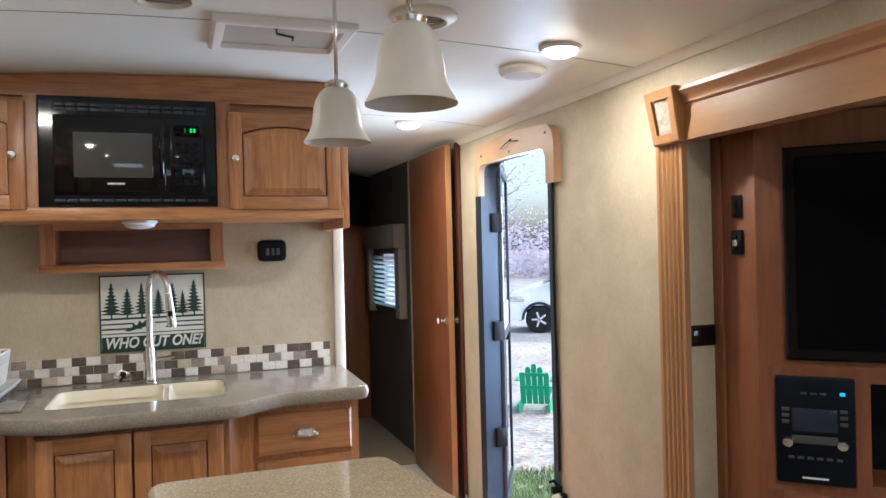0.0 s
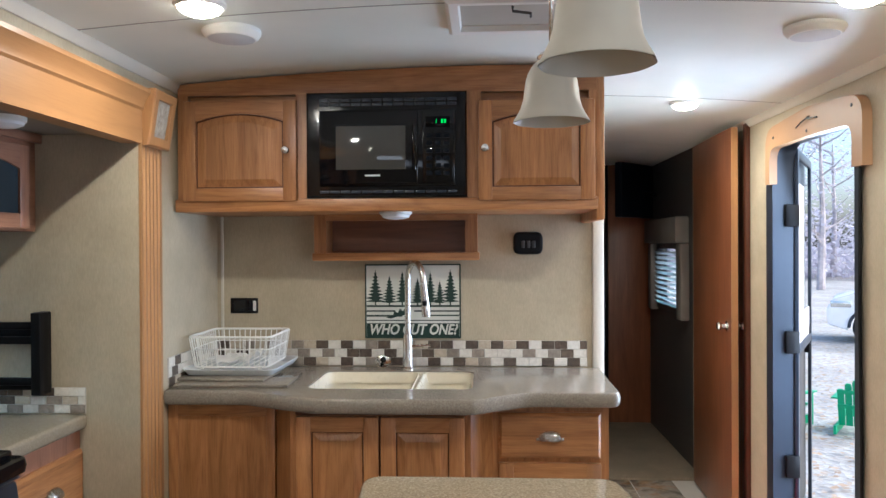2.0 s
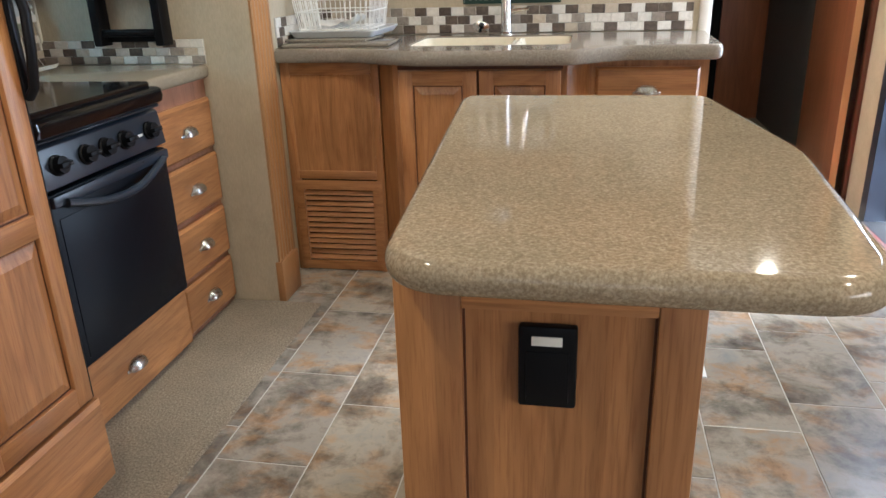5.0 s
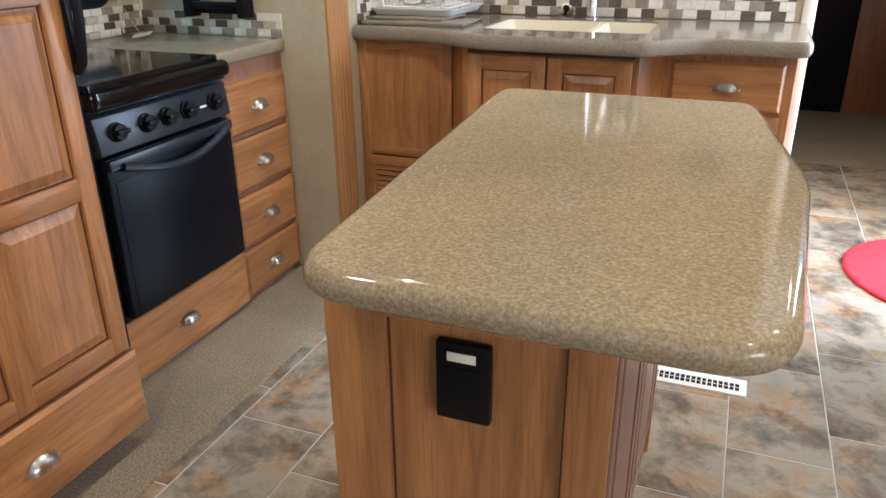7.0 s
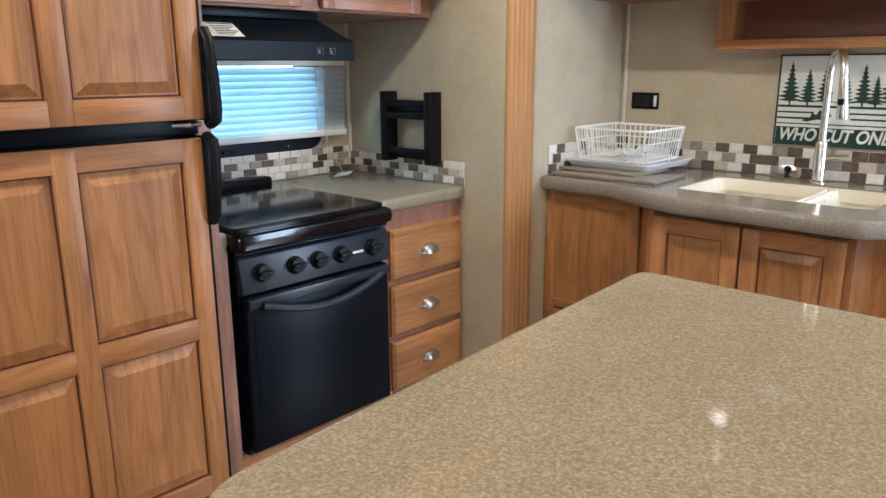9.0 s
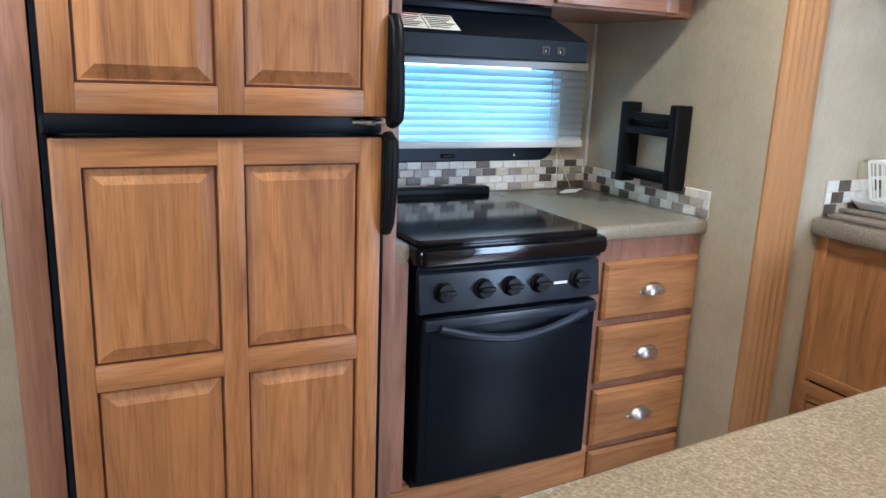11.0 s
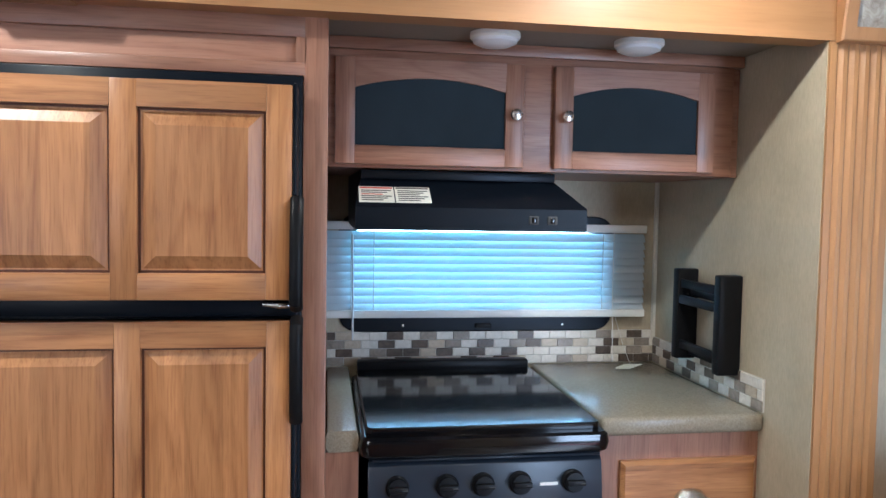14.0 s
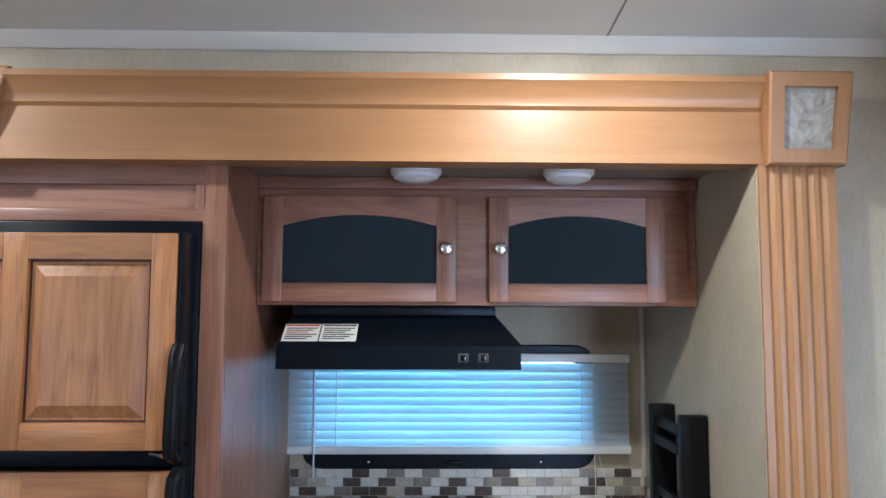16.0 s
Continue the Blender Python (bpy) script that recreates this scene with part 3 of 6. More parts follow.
solid("wall_bedroom_south", box(-0.85, 0.765, 4.68, 4.73, 0, 2.09), DARK_GREY, "bedroom partition coloured dark grey for the dim room", "wall", "structure")
solid("trim_bedroom", box(1.30, 1.61, Y_FAR - 0.012, Y_FAR, 0.74, 0.755, 0.002), GROOVE, "dark seam strip on the bedroom panelling", "trim", "structure")

# cove strips where the walls meet the ceiling
for x, s, y0, y1 in ((XL, 1, Y_REAR, YB), (XR, -1, Y_REAR, 4.6)):
    z = roof(x)
    pts = [(x, z - 0.03), (x + s * 0.006, z - 0.03), (x + s * 0.022, z - 0.012), (x + s * 0.024, z + 0.002), (x, z + 0.002)]
    solid("trim_cove", prism(pts, "y", y0, y1), TRIM, "cream cove strip along the ceiling edge", "trim", "structure")


# ---- slide-out fascias ----
def fascia(name, s, face, yend, ylong, pil, z0, z1, block_w, block_ys, label):
    """A wide valance with a fluted pilaster and corner blocks. s: the way that it looks (+1 to +x)."""
    f = thing(name, (face - s * 0.05, yend, 0), label, "slide-out trim")
    wall_x = face - s * 0.075
    d = 1 if yend > ylong else -1          # the pilaster stands at yend, the valance runs towards ylong
    prof = [(wall_x, z0), (face - s * 0.012, z0), (face - s * 0.012, z0 + 0.105), (face - s * 0.004, z0 + 0.112), (face - s * 0.004, z0 + 0.122),
            (face, z0 + 0.13), (face + s * 0.012, z1 - 0.018), (face + s * 0.018, z1 - 0.012), (face + s * 0.018, z1), (wall_x, z1)]
    part("valance", prism(prof, "y", min(yend - d * 0.15, ylong), max(yend - d * 0.15, ylong)), HONEY["y"], f)
    # pilaster with flutes
    w = pil[1] - pil[0]
    ya = pil[0]
    back = face - s * 0.034
    n = 5
    pts = [(ya, back), (ya, face - s * 0.014)]
    for i in range(n):
        c0 = ya + d * w * (0.10 + 0.17 * i)
        for k in range(5):
            t = k / 4
            pts.append((c0 + d * w * 0.11 * t, face - s * (0.014 + 0.007 * math.sin(math.pi * t))))
    pts += [(ya + d * w, face - s * 0.014), (ya + d * w, back)]
    part("pilaster", loft([[(x, y, 0.16) for y, x in pts], [(x, y, z0) for y, x in pts]]), HONEY["z"], f)
    part("plinth", box(min(back, face - s * 0.004), max(back, face - s * 0.004), min(ya - d * 0.004, ya + d * (w + 0.004)), max(ya - d * 0.004, ya + d * (w + 0.004)), 0.0, 0.165, 0.006), HONEY["z"], f)
    # blocks: a leaning frame round a stone-look tile
    for yb, flare in block_ys:
        h0, h1, ww = z0 - 0.004, z1 + 0.006, block_w
        lean = 0.012 if flare > 0.03 else 0.03
        y0, y1 = yb - ww / 2, yb + ww / 2
        def at(y, z, out):
            return (face + s * (out + lean * (z - h0) / (h1 - h0)), y, z)
        outer = [(y0, h0), (y1, h0), (y1 + flare, h1), (y0 - flare, h1)]
        g = flare * 0.17
        inner = [(y0 + 0.03 - g, h0 + 0.03), (y1 - 0.03 + g, h0 + 0.03), (y1 - 0.03 + flare - g, h1 - 0.03), (y0 + 0.03 - flare + g, h1 - 0.03)]
        loops = [[(wall_x, y, z) for y, z in outer], [at(y, z, 0.003) for y, z in outer], [at(y + (0.004 if y < yb else -0.004), z + (0.004 if z < (h0 + h1) / 2 else -0.004), 0.007) for y, z in outer],
                 [at(y, z, 0.007) for y, z in inner], [at(y, z, -0.006) for y, z in inner]]
        blk = part("corner_block", loft(loops), HONEY["z"], f)
        loops = [[at(y, z, -0.006) for y, z in inner], [at(y, z, -0.003) for y, z in inner]]
        part("tile", loft(loops), mosaic_stone, blk, "mottled grey-beige inset tile")
    return f


mosaic_stone = mosaic("mottled_inset_tile", (0.20, 0.165, 0.125), (0.46, 0.43, 0.37))
fascia("slide_fascia", 1, -0.775, 2.625, SL0, (2.452, 2.606), 1.755, 1.925, 0.158, ((2.542, 0.004), (0.84, 0.065)), "honey-coloured wooden valance and fluted pilaster framing the kitchen slide-out")
fascia("slide_fascia", -1, 1.545, 2.015, -2.3, (1.884, 2.014), 1.738, 1.896, 0.134, ((1.932, 0.006),), "honey-coloured wooden valance and fluted pilaster framing the lounge slide-out")

# ---- sink run ----
mY = facing((0, 2.86, 0), "y")
cab = thing("wall_cabinet", (-0.06, 2.86, 1.56), "oak wall cabinet with arched doors round a built-in microwave", "cabinet")
top_pts = [(-0.84 + (0.725 + 0.84) * i / 16, roof(-0.84 + (0.725 + 0.84) * i / 16) - 0.004) for i in range(17)]
part("header", prism([(0.725, 1.985), (-0.84, 1.985)] + top_pts, "y", 2.862, 2.885), WOOD["x"], cab)
part("bottom", box(-0.848, 0.71, 2.852, YB, 1.553, 1.60, 0.004), WOOD["x"], cab)
part("side_panel", box(0.705, 0.735, 2.86, YB, 1.515, 2.06, 0.004), WOOD["z"], cab)
part("stile", box(-0.84, -0.80, 2.862, 2.885, 1.60, 1.985), WOOD["z"], cab)
part("stile", box(-0.395, -0.352, 2.862, 2.885, 1.60, 1.985), WOOD["z"], cab)
part("stile", box(0.238, 0.29, 2.862, 2.885, 1.60, 1.985), WOOD["z"], cab)
part("stile", box(0.68, 0.705, 2.862, 2.885, 1.60, 1.985), WOOD["z"], cab)
part("carcass", box(-0.84, 0.70, 2.89, YB, 1.60, 2.0), WOOD["x"], cab)
da = panelled("door", cab, mY, -0.815, -0.388, 1.592, 1.962, "x", 0.05, 0.048, 0.028)
knob(da, mY, -0.425, 1.775)
db = panelled("door", cab, mY, 0.28, 0.697, 1.588, 1.95, "x", 0.05, 0.048, 0.028)
knob(db, mY, 0.303, 1.775)

mw = thing("microwave", (-0.055, 2.84, 1.60), "black built-in microwave with a vented trim frame", "microwave")
part("trim_frame", loft([[(-0.35, 2.862, 1.601), (0.238, 2.862, 1.601), (0.238, 2.862, 1.986), (-0.35, 2.862, 1.986)], [(-0.35, 2.845, 1.601), (0.238, 2.845, 1.601), (0.238, 2.845, 1.986), (-0.35, 2.845, 1.986)],
                          [(-0.344, 2.838, 1.607), (0.232, 2.838, 1.607), (0.232, 2.838, 1.98), (-0.344, 2.838, 1.98)]]), BLACK_GLOSS, mw)
for i in range(13):
    x = -0.30 + i * 0.039
    for j in range(2):
        part("vent_slot", box(x, x + 0.034, 2.834, 2.838, 1.934 + 0.016 * j, 1.945 + 0.016 * j, 0.0015), RANGE_PANEL, mw)
    part("vent_slot", box(x, x + 0.034, 2.834, 2.838, 1.617, 1.626, 0.0015), RANGE_PANEL, mw)
body = part("body", box(-0.300, 0.196, 2.826, 2.838, 1.642, 1.918, 0.005), BLACK_GLOSS, mw)
mdoor = part("door", box(-0.292, 0.062, 2.816, 2.827, 1.648, 1.912, 0.005), BLACK_GLOSS, mw)
# window base grey is lifted to paint in the ceiling's reflection
part("window", box(-0.236, 0.018, 2.813, 2.8165, 1.70, 1.858, 0.002), plain("microwave_window_sheen", (0.055, 0.055, 0.052), 0.04, bump=0.0, coat=0.6), mdoor)
part("handle", tube([(0.05, 2.814, 1.70), (0.05, 2.806, 1.72), (0.05, 2.806, 1.84), (0.05, 2.814, 1.86)], 0.006), BLACK_GLOSS, mdoor)
part("logo_bar", box(-0.13, -0.075, 2.8145, 2.8165, 1.676, 1.682), WHITE, mdoor)
panel_ = part("control_panel", box(0.078, 0.19, 2.82, 2.827, 1.65, 1.91, 0.003), BLACK_GLOSS, mw)
part("display", box(0.09, 0.178, 2.8175, 2.8205, 1.852, 1.89, 0.001), DARK_SCREEN, panel_)
for i, x in enumerate((0.128, 0.146, 0.157)):
    for dz in (0.0, 0.0075):
        part("digit", box(x, x + (0.002 if i == 0 else 0.0075), 2.8165, 2.8178, 1.866 + dz, 1.8715 + dz), DIGIT, panel_)
for r in range(6):
    for c in range(3):
        part("button", box(0.092 + c * 0.031, 0.114 + c * 0.031, 2.8185, 2.8205, 1.678 + r * 0.027, 1.694 + r * 0.027, 0.002), BLACK_SATIN, panel_)

# open shelf below the cabinet
sh = thing("wall_shelf", (-0.07, 3.15, 1.37), "small open oak shelf box under the wall cabinet", "shelf")
SY = 3.165
part("bottom_board", box(-0.405, 0.28, SY - 0.008, YB, 1.364, 1.396, 0.003), WOOD["x"], sh)
part("side_board", box(-0.398, -0.348, SY, YB, 1.396, 1.553), WOOD["z"], sh)
part("side_board", box(0.222, 0.272, SY, YB, 1.396, 1.553), WOOD["z"], sh)
part("top_rail", box(-0.348, 0.222, SY, SY + 0.02, 1.527, 1.553), WOOD["x"], sh)
part("back_board", box(-0.348, 0.222, YB - 0.012, YB, 1.396, 1.553), CHERRY["x"], sh)
ul = thing("under_cabinet_light", (-0.035, 2.95, 1.553), "round white puck light under the wall cabinet", "lamp")
part("base", lathe([(0.062, 0.0), (0.062, -0.008), (0.056, -0.012)], (-0.035, 2.95, 1.553)), WHITE, ul)
part("lens", lathe([(0.055, -0.010), (0.05, -0.022), (0.03, -0.028), (0.002, -0.03)], (-0.035, 2.95, 1.553)), LENS_OFF, ul)

# base cabinets under the sink worktop
base = thing("base_cabinet", (-0.65, 2.80, 0), "oak base cabinet end with a slatted furnace grille", "cabinet")
B1 = 2.795
mB = facing((0, B1, 0), "y")
part("upper_panel", box(-0.82, -0.485, B1 - 0.003, B1 + 0.016, 0.40, 0.857), WOOD["z"], base)
part("rail", box(-0.817, -0.489, B1 - 0.008, B1 - 0.002, 0.395, 0.43, 0.003), WOOD["x"], base)
part("rail", box(-0.817, -0.489, B1 - 0.008, B1 - 0.002, 0.81, 0.858, 0.003), WOOD["x"], base)
part("stile", box(-0.852, -0.815, B1 - 0.010, B1 + 0.018, 0.0, 0.859, 0.003), WOOD["z"], base)
part("stile", box(-0.49, -0.458, B1 - 0.010, B1 + 0.018, 0.0, 0.859, 0.003), WOOD["z"], base)
# near-black sheet that paints the shade behind the slats
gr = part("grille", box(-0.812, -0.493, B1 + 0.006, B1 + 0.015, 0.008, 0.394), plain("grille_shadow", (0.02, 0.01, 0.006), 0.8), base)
part("grille_frame", loft([[(-0.835, B1 - 0.0115, 0.005), (-0.47, B1 - 0.0115, 0.005), (-0.47, B1 - 0.0115, 0.392), (-0.835, B1 - 0.0115, 0.392)], [(-0.82, B1 - 0.0155, 0.02), (-0.485, B1 - 0.0155, 0.02), (-0.485, B1 - 0.0155, 0.377), (-0.82, B1 - 0.0155, 0.377)],
                            [(-0.80, B1 - 0.0145, 0.045), (-0.508, B1 - 0.0145, 0.045), (-0.508, B1 - 0.0145, 0.352), (-0.80, B1 - 0.0145, 0.352)], [(-0.80, B1 + 0.005, 0.045), (-0.508, B1 + 0.005, 0.045), (-0.508, B1 + 0.005, 0.352), (-0.80, B1 + 0.005, 0.352)]], False, False), WOOD["x"], base)
for i in range(13):
    z = 0.052 + i * 0.0232
    part("slat", moved(box(-0.15, 0.15, -0.0025, 0.0025, -0.0092, 0.0092, 0.001, 1), Matrix.Translation((-0.654, B1 - 0.003, z + 0.006)) @ pose(0, 0, 0, -28)), WOOD["x"], base)

sinkc = thing("sink_cabinet", (-0.06, 2.70, 0), "oak sink base cabinet with two raised-panel doors and angled corner posts", "cabinet")
B2 = 2.70
mS = facing((0, B2, 0), "y")
part("face_frame", box(-0.38, 0.25, B2, B2 + 0.02, 0.06, 0.86), WOOD["z"], sinkc)
for a, b in (((-0.455, 2.795), (-0.375, B2)), ((0.245, B2), (0.325, 2.795))):
    part("corner_post", loft([[(a[0], a[1], z), (b[0], b[1], z), (b[0], b[1] + 0.03, z), (a[0], a[1] + 0.03, z)] for z in (0.0, 0.86)]), WOOD["z"], sinkc)
# two dark strips paint the shade between the doors and above them
part("center_gap", box(-0.070, -0.058, B2 - 0.0015, B2 + 0.002, 0.09, 0.835), GROOVE, sinkc)
part("top_gap", box(-0.36, 0.235, B2 - 0.0015, B2 + 0.002, 0.838, 0.856), GROOVE, sinkc)
part("toe_board", box(-0.40, 0.27, B2 + 0.05, B2 + 0.07, 0, 0.09), CHERRY["x"], sinkc)
panelled("door", sinkc, mS, -0.355, -0.068, 0.09, 0.835, "x", 0.052, 0.052)
panelled("door", sinkc, mS, -0.060, 0.228, 0.09, 0.835, "x", 0.052, 0.052)

dc = thing("drawer_cabinet", (0.52, 2.80, 0), "oak base cabinet with a drawer over a door", "cabinet")
part("face_frame", box(0.325, 0.735, B1, B1 + 0.02, 0.0, 0.86), WOOD["z"], dc)
part("side_panel", box(0.715, 0.735, B1 + 0.02, YB, 0.0, 0.86), WOOD["z"], dc)
drawer_front(dc, mB, 0.348, 0.706, 0.672, 0.832, "x")
panelled("door", dc, mB, 0.348, 0.706, 0.10, 0.655, "x", 0.052, 0.052)

# worktop with an undermounted double sink
outline = rounded([(-0.853, 3.303, 0), (-0.853, 2.75, 0), (-0.56, 2.745, 0.1), (-0.40, 2.665, 0.1), (-0.28, 2.615, 0.1), (0.27, 2.612, 0.1), (0.36, 2.68, 0.1), (0.45, 2.74, 0.1), (0.775, 2.742, 0.05), (0.778, 3.290, 0)], 0.1)
bm = slab(outline, 0.858, 0.91, 0.012)
wt = solid("worktop", bm, SINK_TOP, "grey-brown solid-surface worktop with a bowed front over the sink", "worktop", at=(-0.03, 2.95, 0.858))
cut = prism([tuple(p) for p in rounded([(-0.35, 2.80), (0.255, 2.80), (0.255, 3.185), (-0.35, 3.185)], 0.05)], "z", 0.80, 0.95)
cutter_me = bpy.data.meshes.new("cut")
cut.to_mesh(cutter_me)
cut.free()
cutter = new("cutter", cutter_me)
bo = wt.modifiers.new("sink_hole", "BOOLEAN")
bo.object, bo.solver = cutter, "EXACT"
dg = bpy.context.evaluated_depsgraph_get()
cut_mesh = bpy.data.meshes.new_from_object(wt.evaluated_get(dg))
wt.modifiers.clear()
old = wt.data
wt.data = cut_mesh
bpy.data.meshes.remove(old)
bpy.data.objects.remove(cutter)
bpy.data.meshes.remove(cutter_me)

sk = thing("sink", (-0.05, 2.99, 0.70), "cream double-bowl sink set under the worktop", "sink")
for x0, x1 in ((-0.352, 0.03), (0.05, 0.257)):
    def bowl(d, z):
        return [(p.x, p.y, z) for p in shrunk(rounded([(x0, 2.797), (x1, 2.797), (x1, 3.188), (x0, 3.188)], 0.05), d)]
    part("bowl", loft([bowl(-0.006, 0.857), bowl(-0.006, 0.69), bowl(0.02, 0.685), bowl(0.02, 0.70), bowl(0.012, 0.715), bowl(0.004, 0.86), bowl(-0.004, 0.896), bowl(-0.001, 0.902)][2:], True, False), SINK, sk)
part("divider", box(0.026, 0.054, 2.80, 3.185, 0.72, 0.893, 0.01, 3), SINK, sk)
part("rim", loft([[(p.x, p.y, z) for p in shrunk(rounded([(-0.353, 2.797), (0.258, 2.797), (0.258, 3.188), (-0.353, 3.188)], 0.05), d)] for d, z in ((0.002, 0.86), (0.002, 0.904), (0.009, 0.904), (0.012, 0.86))], False, False), SINK, sk)

fa_ = thing("faucet", (-0.02, 3.22, 0.91), "brushed steel pull-down gooseneck faucet", "faucet")
fx, fy = -0.02, 3.22
part("body", lathe([(0.026, 0), (0.026, 0.006), (0.021, 0.012), (0.0205, 0.135), (0.016, 0.145)], (fx, fy, 0.91)), CHROME, fa_)
neck = [(fx, fy, 1.05), (fx, fy, 1.20)]
for k in range(13):
    a = math.pi * k / 12
    neck.append((fx + 0.038 * (1 - math.cos(a)), fy - 0.058 * (1 - math.cos(a)), 1.275 + 0.08 * math.sin(a)))
part("neck", tube(neck, 0.0125, 14), CHROME, fa_)
ex, ey = neck[-1][0], neck[-1][1]
part("spray_head", tube([(ex, ey, 1.272), (ex + 0.006, ey - 0.004, 1.21), (ex + 0.011, ey - 0.006, 1.155), (ex + 0.012, ey - 0.007, 1.14)], 0.017, 14, [0.0135, 0.016, 0.019, 0.017]), CHROME, fa_)
part("spray_button", box(ex - 0.004, ex + 0.014, ey - 0.026, ey - 0.016, 1.185, 1.205, 0.003), BLACK, fa_)
part("lever", tube([(fx + 0.018, fy, 1.0), (fx + 0.04, fy - 0.004, 1.006), (fx + 0.095, fy - 0.02, 1.012)], 0.007, 10, [0.012, 0.008, 0.006]), CHROME, fa_)
st = thing("sink_strainer", (-0.13, 3.24, 0.91), "small steel sink strainer leaning by the faucet", "strainer")
part("cup", moved(lathe([(0.012, 0.0), (0.028, 0.012), (0.034, 0.018), (0.034, 0.021), (0.026, 0.016), (0.001, 0.004)], (0, 0, 0)), Matrix.Translation((-0.13, 3.235, 0.926)) @ pose(0, 0, 0, 35, 20, 0)), CHROME, st)
part("stopper", moved(lathe([(0.004, 0), (0.004, 0.02), (0.012, 0.024), (0.012, 0.03), (0.001, 0.032)], (0, 0, 0)), Matrix.Translation((-0.13, 3.235, 0.930)) @ pose(0, 0, 0, 35, 20, 0)), BLACK, st)


# mosaic backsplashes, each tile a piece
TONES = [mosaic("mosaic_white", (0.60, 0.56, 0.49), (0.78, 0.74, 0.67)), mosaic("mosaic_beige", (0.42, 0.35, 0.26), (0.58, 0.50, 0.39)),
         mosaic("mosaic_grey", (0.20, 0.168, 0.135), (0.35, 0.30, 0.25)), mosaic("mosaic_brown", (0.055, 0.040, 0.030), (0.145, 0.108, 0.08))]
TILE_MESH = {}


def tile_mesh(w, h, i):
    key = (round(w, 4), round(h, 4), i)
    if key not in TILE_MESH:
        b = box(-w / 2, w / 2, -h / 2, h / 2, 0, 0.005, 0.0012, 1)
        TILE_MESH[key] = finish("mosaic_tile", b, TONES[i])
    return TILE_MESH[key]


def backsplash(m, u0, u1, v0, v1, rows, seed, label, tw=0.0605):
    rnd = random.Random(seed)
    b = moved(box(u0, u1, v0, v1, 0, 0.004), m)
    bs = solid("backsplash", b, GROUT, label, "backsplash", "structure")
    base_inv = Matrix.Translation(bs.location).inverted()
    h = (v1 - v0) / rows
    for r in range(rows):
        u = u0 - (tw / 2 if r % 2 else 0.0)
        last = -1
        while u < u1 - 0.004:
            a, c = max(u, u0) + 0.0009, min(u + tw, u1) - 0.0009
            u += tw
            if c - a < 0.006:
                continue
            i = rnd.choice((0, 0, 1, 0, 1, 3) if last in (2, 3) else (0, 0, 2, 2, 3, 3))
            last = i
            o = new("mosaic_tile", tile_mesh(c - a, h - 0.0018, i))
            o.parent = bs
            o.matrix_basis = base_inv @ m @ Matrix.Translation(((a + c) / 2, v0 + (r + 0.5) * h, 0.002))


backsplash(facing((0, YB, 0), "y"), -0.852, 0.73, 0.912, 1.02, 3, 3, "brown, grey and white mosaic tile strip behind the sink", 0.0535)
backsplash(facing((XL, 0, 0), "x"), 2.79, 3.30, 0.912, 1.02, 3, 5, "mosaic tile strip on the side wall by the sink", 0.0535)

# sign, outlet, thermostat panel on the sink wall
sg = thing("wall_sign", (-0.006, YB - 0.006, 1.03), "vintage metal sign with pine trees and a joke line", "sign")
mW = facing((0, YB, 0), "y")


def flat_shape(pts, w0, w1):
    return moved(loft([[(x, y, w0) for x, y in pts], [(x, y, w1) for x, y in pts]]), mW)


part("plate", flat_shape([tuple(p) for p in rounded([(-0.21, 1.03), (0.199, 1.03), (0.199, 1.346), (-0.21, 1.346)], 0.012)], 0.008, 0.011), SIGN_PAPER, sg)
for a, b, c, d in ((-0.21, 0.199, 1.03, 1.036), (-0.21, 0.199, 1.340, 1.346), (-0.21, -0.204, 1.036, 1.340), (0.193, 0.199, 1.036, 1.340)):
    part("border", flat_shape([(a, c), (b, c), (b, d), (a, d)], 0.010, 0.0122), SIGN_GREEN, sg)
part("text_band", flat_shape([(-0.203, 1.036), (0.192, 1.036), (0.192, 1.094), (-0.203, 1.094)], 0.011, 0.0118), SIGN_GREEN, sg)
for z, h, a, b in ((1.163, 0.008, -0.203, 0.192), (1.143, 0.006, -0.203, -0.08), (1.143, 0.006, 0.0, 0.192), (1.122, 0.007, -0.203, -0.05), (1.124, 0.006, 0.04, 0.192), (1.104, 0.004, -0.203, 0.192)):
    part("ground_line", flat_shape([(a, z), (b, z), (b, z + h), (a, z + h)], 0.011, 0.0117), SIGN_GREEN, sg)


def pine(cx, z0, h, w):
    rnd = random.Random(int(cx * 1000) + 7)
    left, right = [], []
    n = 9
    for k in range(n):
        t = k / n
        half = w * (1 - t) ** 0.9 * rnd.uniform(0.8, 1.1)
        zz = z0 + h * (0.12 + 0.86 * t)
        left += [(cx - half, zz), (cx - half * 0.3, zz + h * 0.05)]
        right += [(cx + half * rnd.uniform(0.85, 1.1), zz), (cx + half * 0.3, zz + h * 0.05)]
    pts = [(cx - 0.003, z0), (cx + 0.003, z0), (cx + 0.003, z0 + h * 0.1)] + right + [(cx, z0 + h)] + left[::-1] + [(cx - 0.003, z0 + h * 0.1)]
    part("pine_tree", flat_shape(pts, 0.011, 0.0117), SIGN_GREEN, sg)


for cx, h, w in ((-0.165, 0.155, 0.034), (-0.105, 0.13, 0.03), (-0.05, 0.15, 0.028), (0.015, 0.12, 0.028), (0.07, 0.145, 0.03), (0.11, 0.11, 0.024), (0.155, 0.155, 0.034)):
    pine(cx, 1.168, h, w * 1.3)
fallen = [(-0.12, 1.118), (-0.10, 1.114), (-0.02, 1.135), (-0.035, 1.16), (-0.05, 1.145), (-0.06, 1.158), (-0.07, 1.138), (-0.085, 1.145), (-0.09, 1.128)]
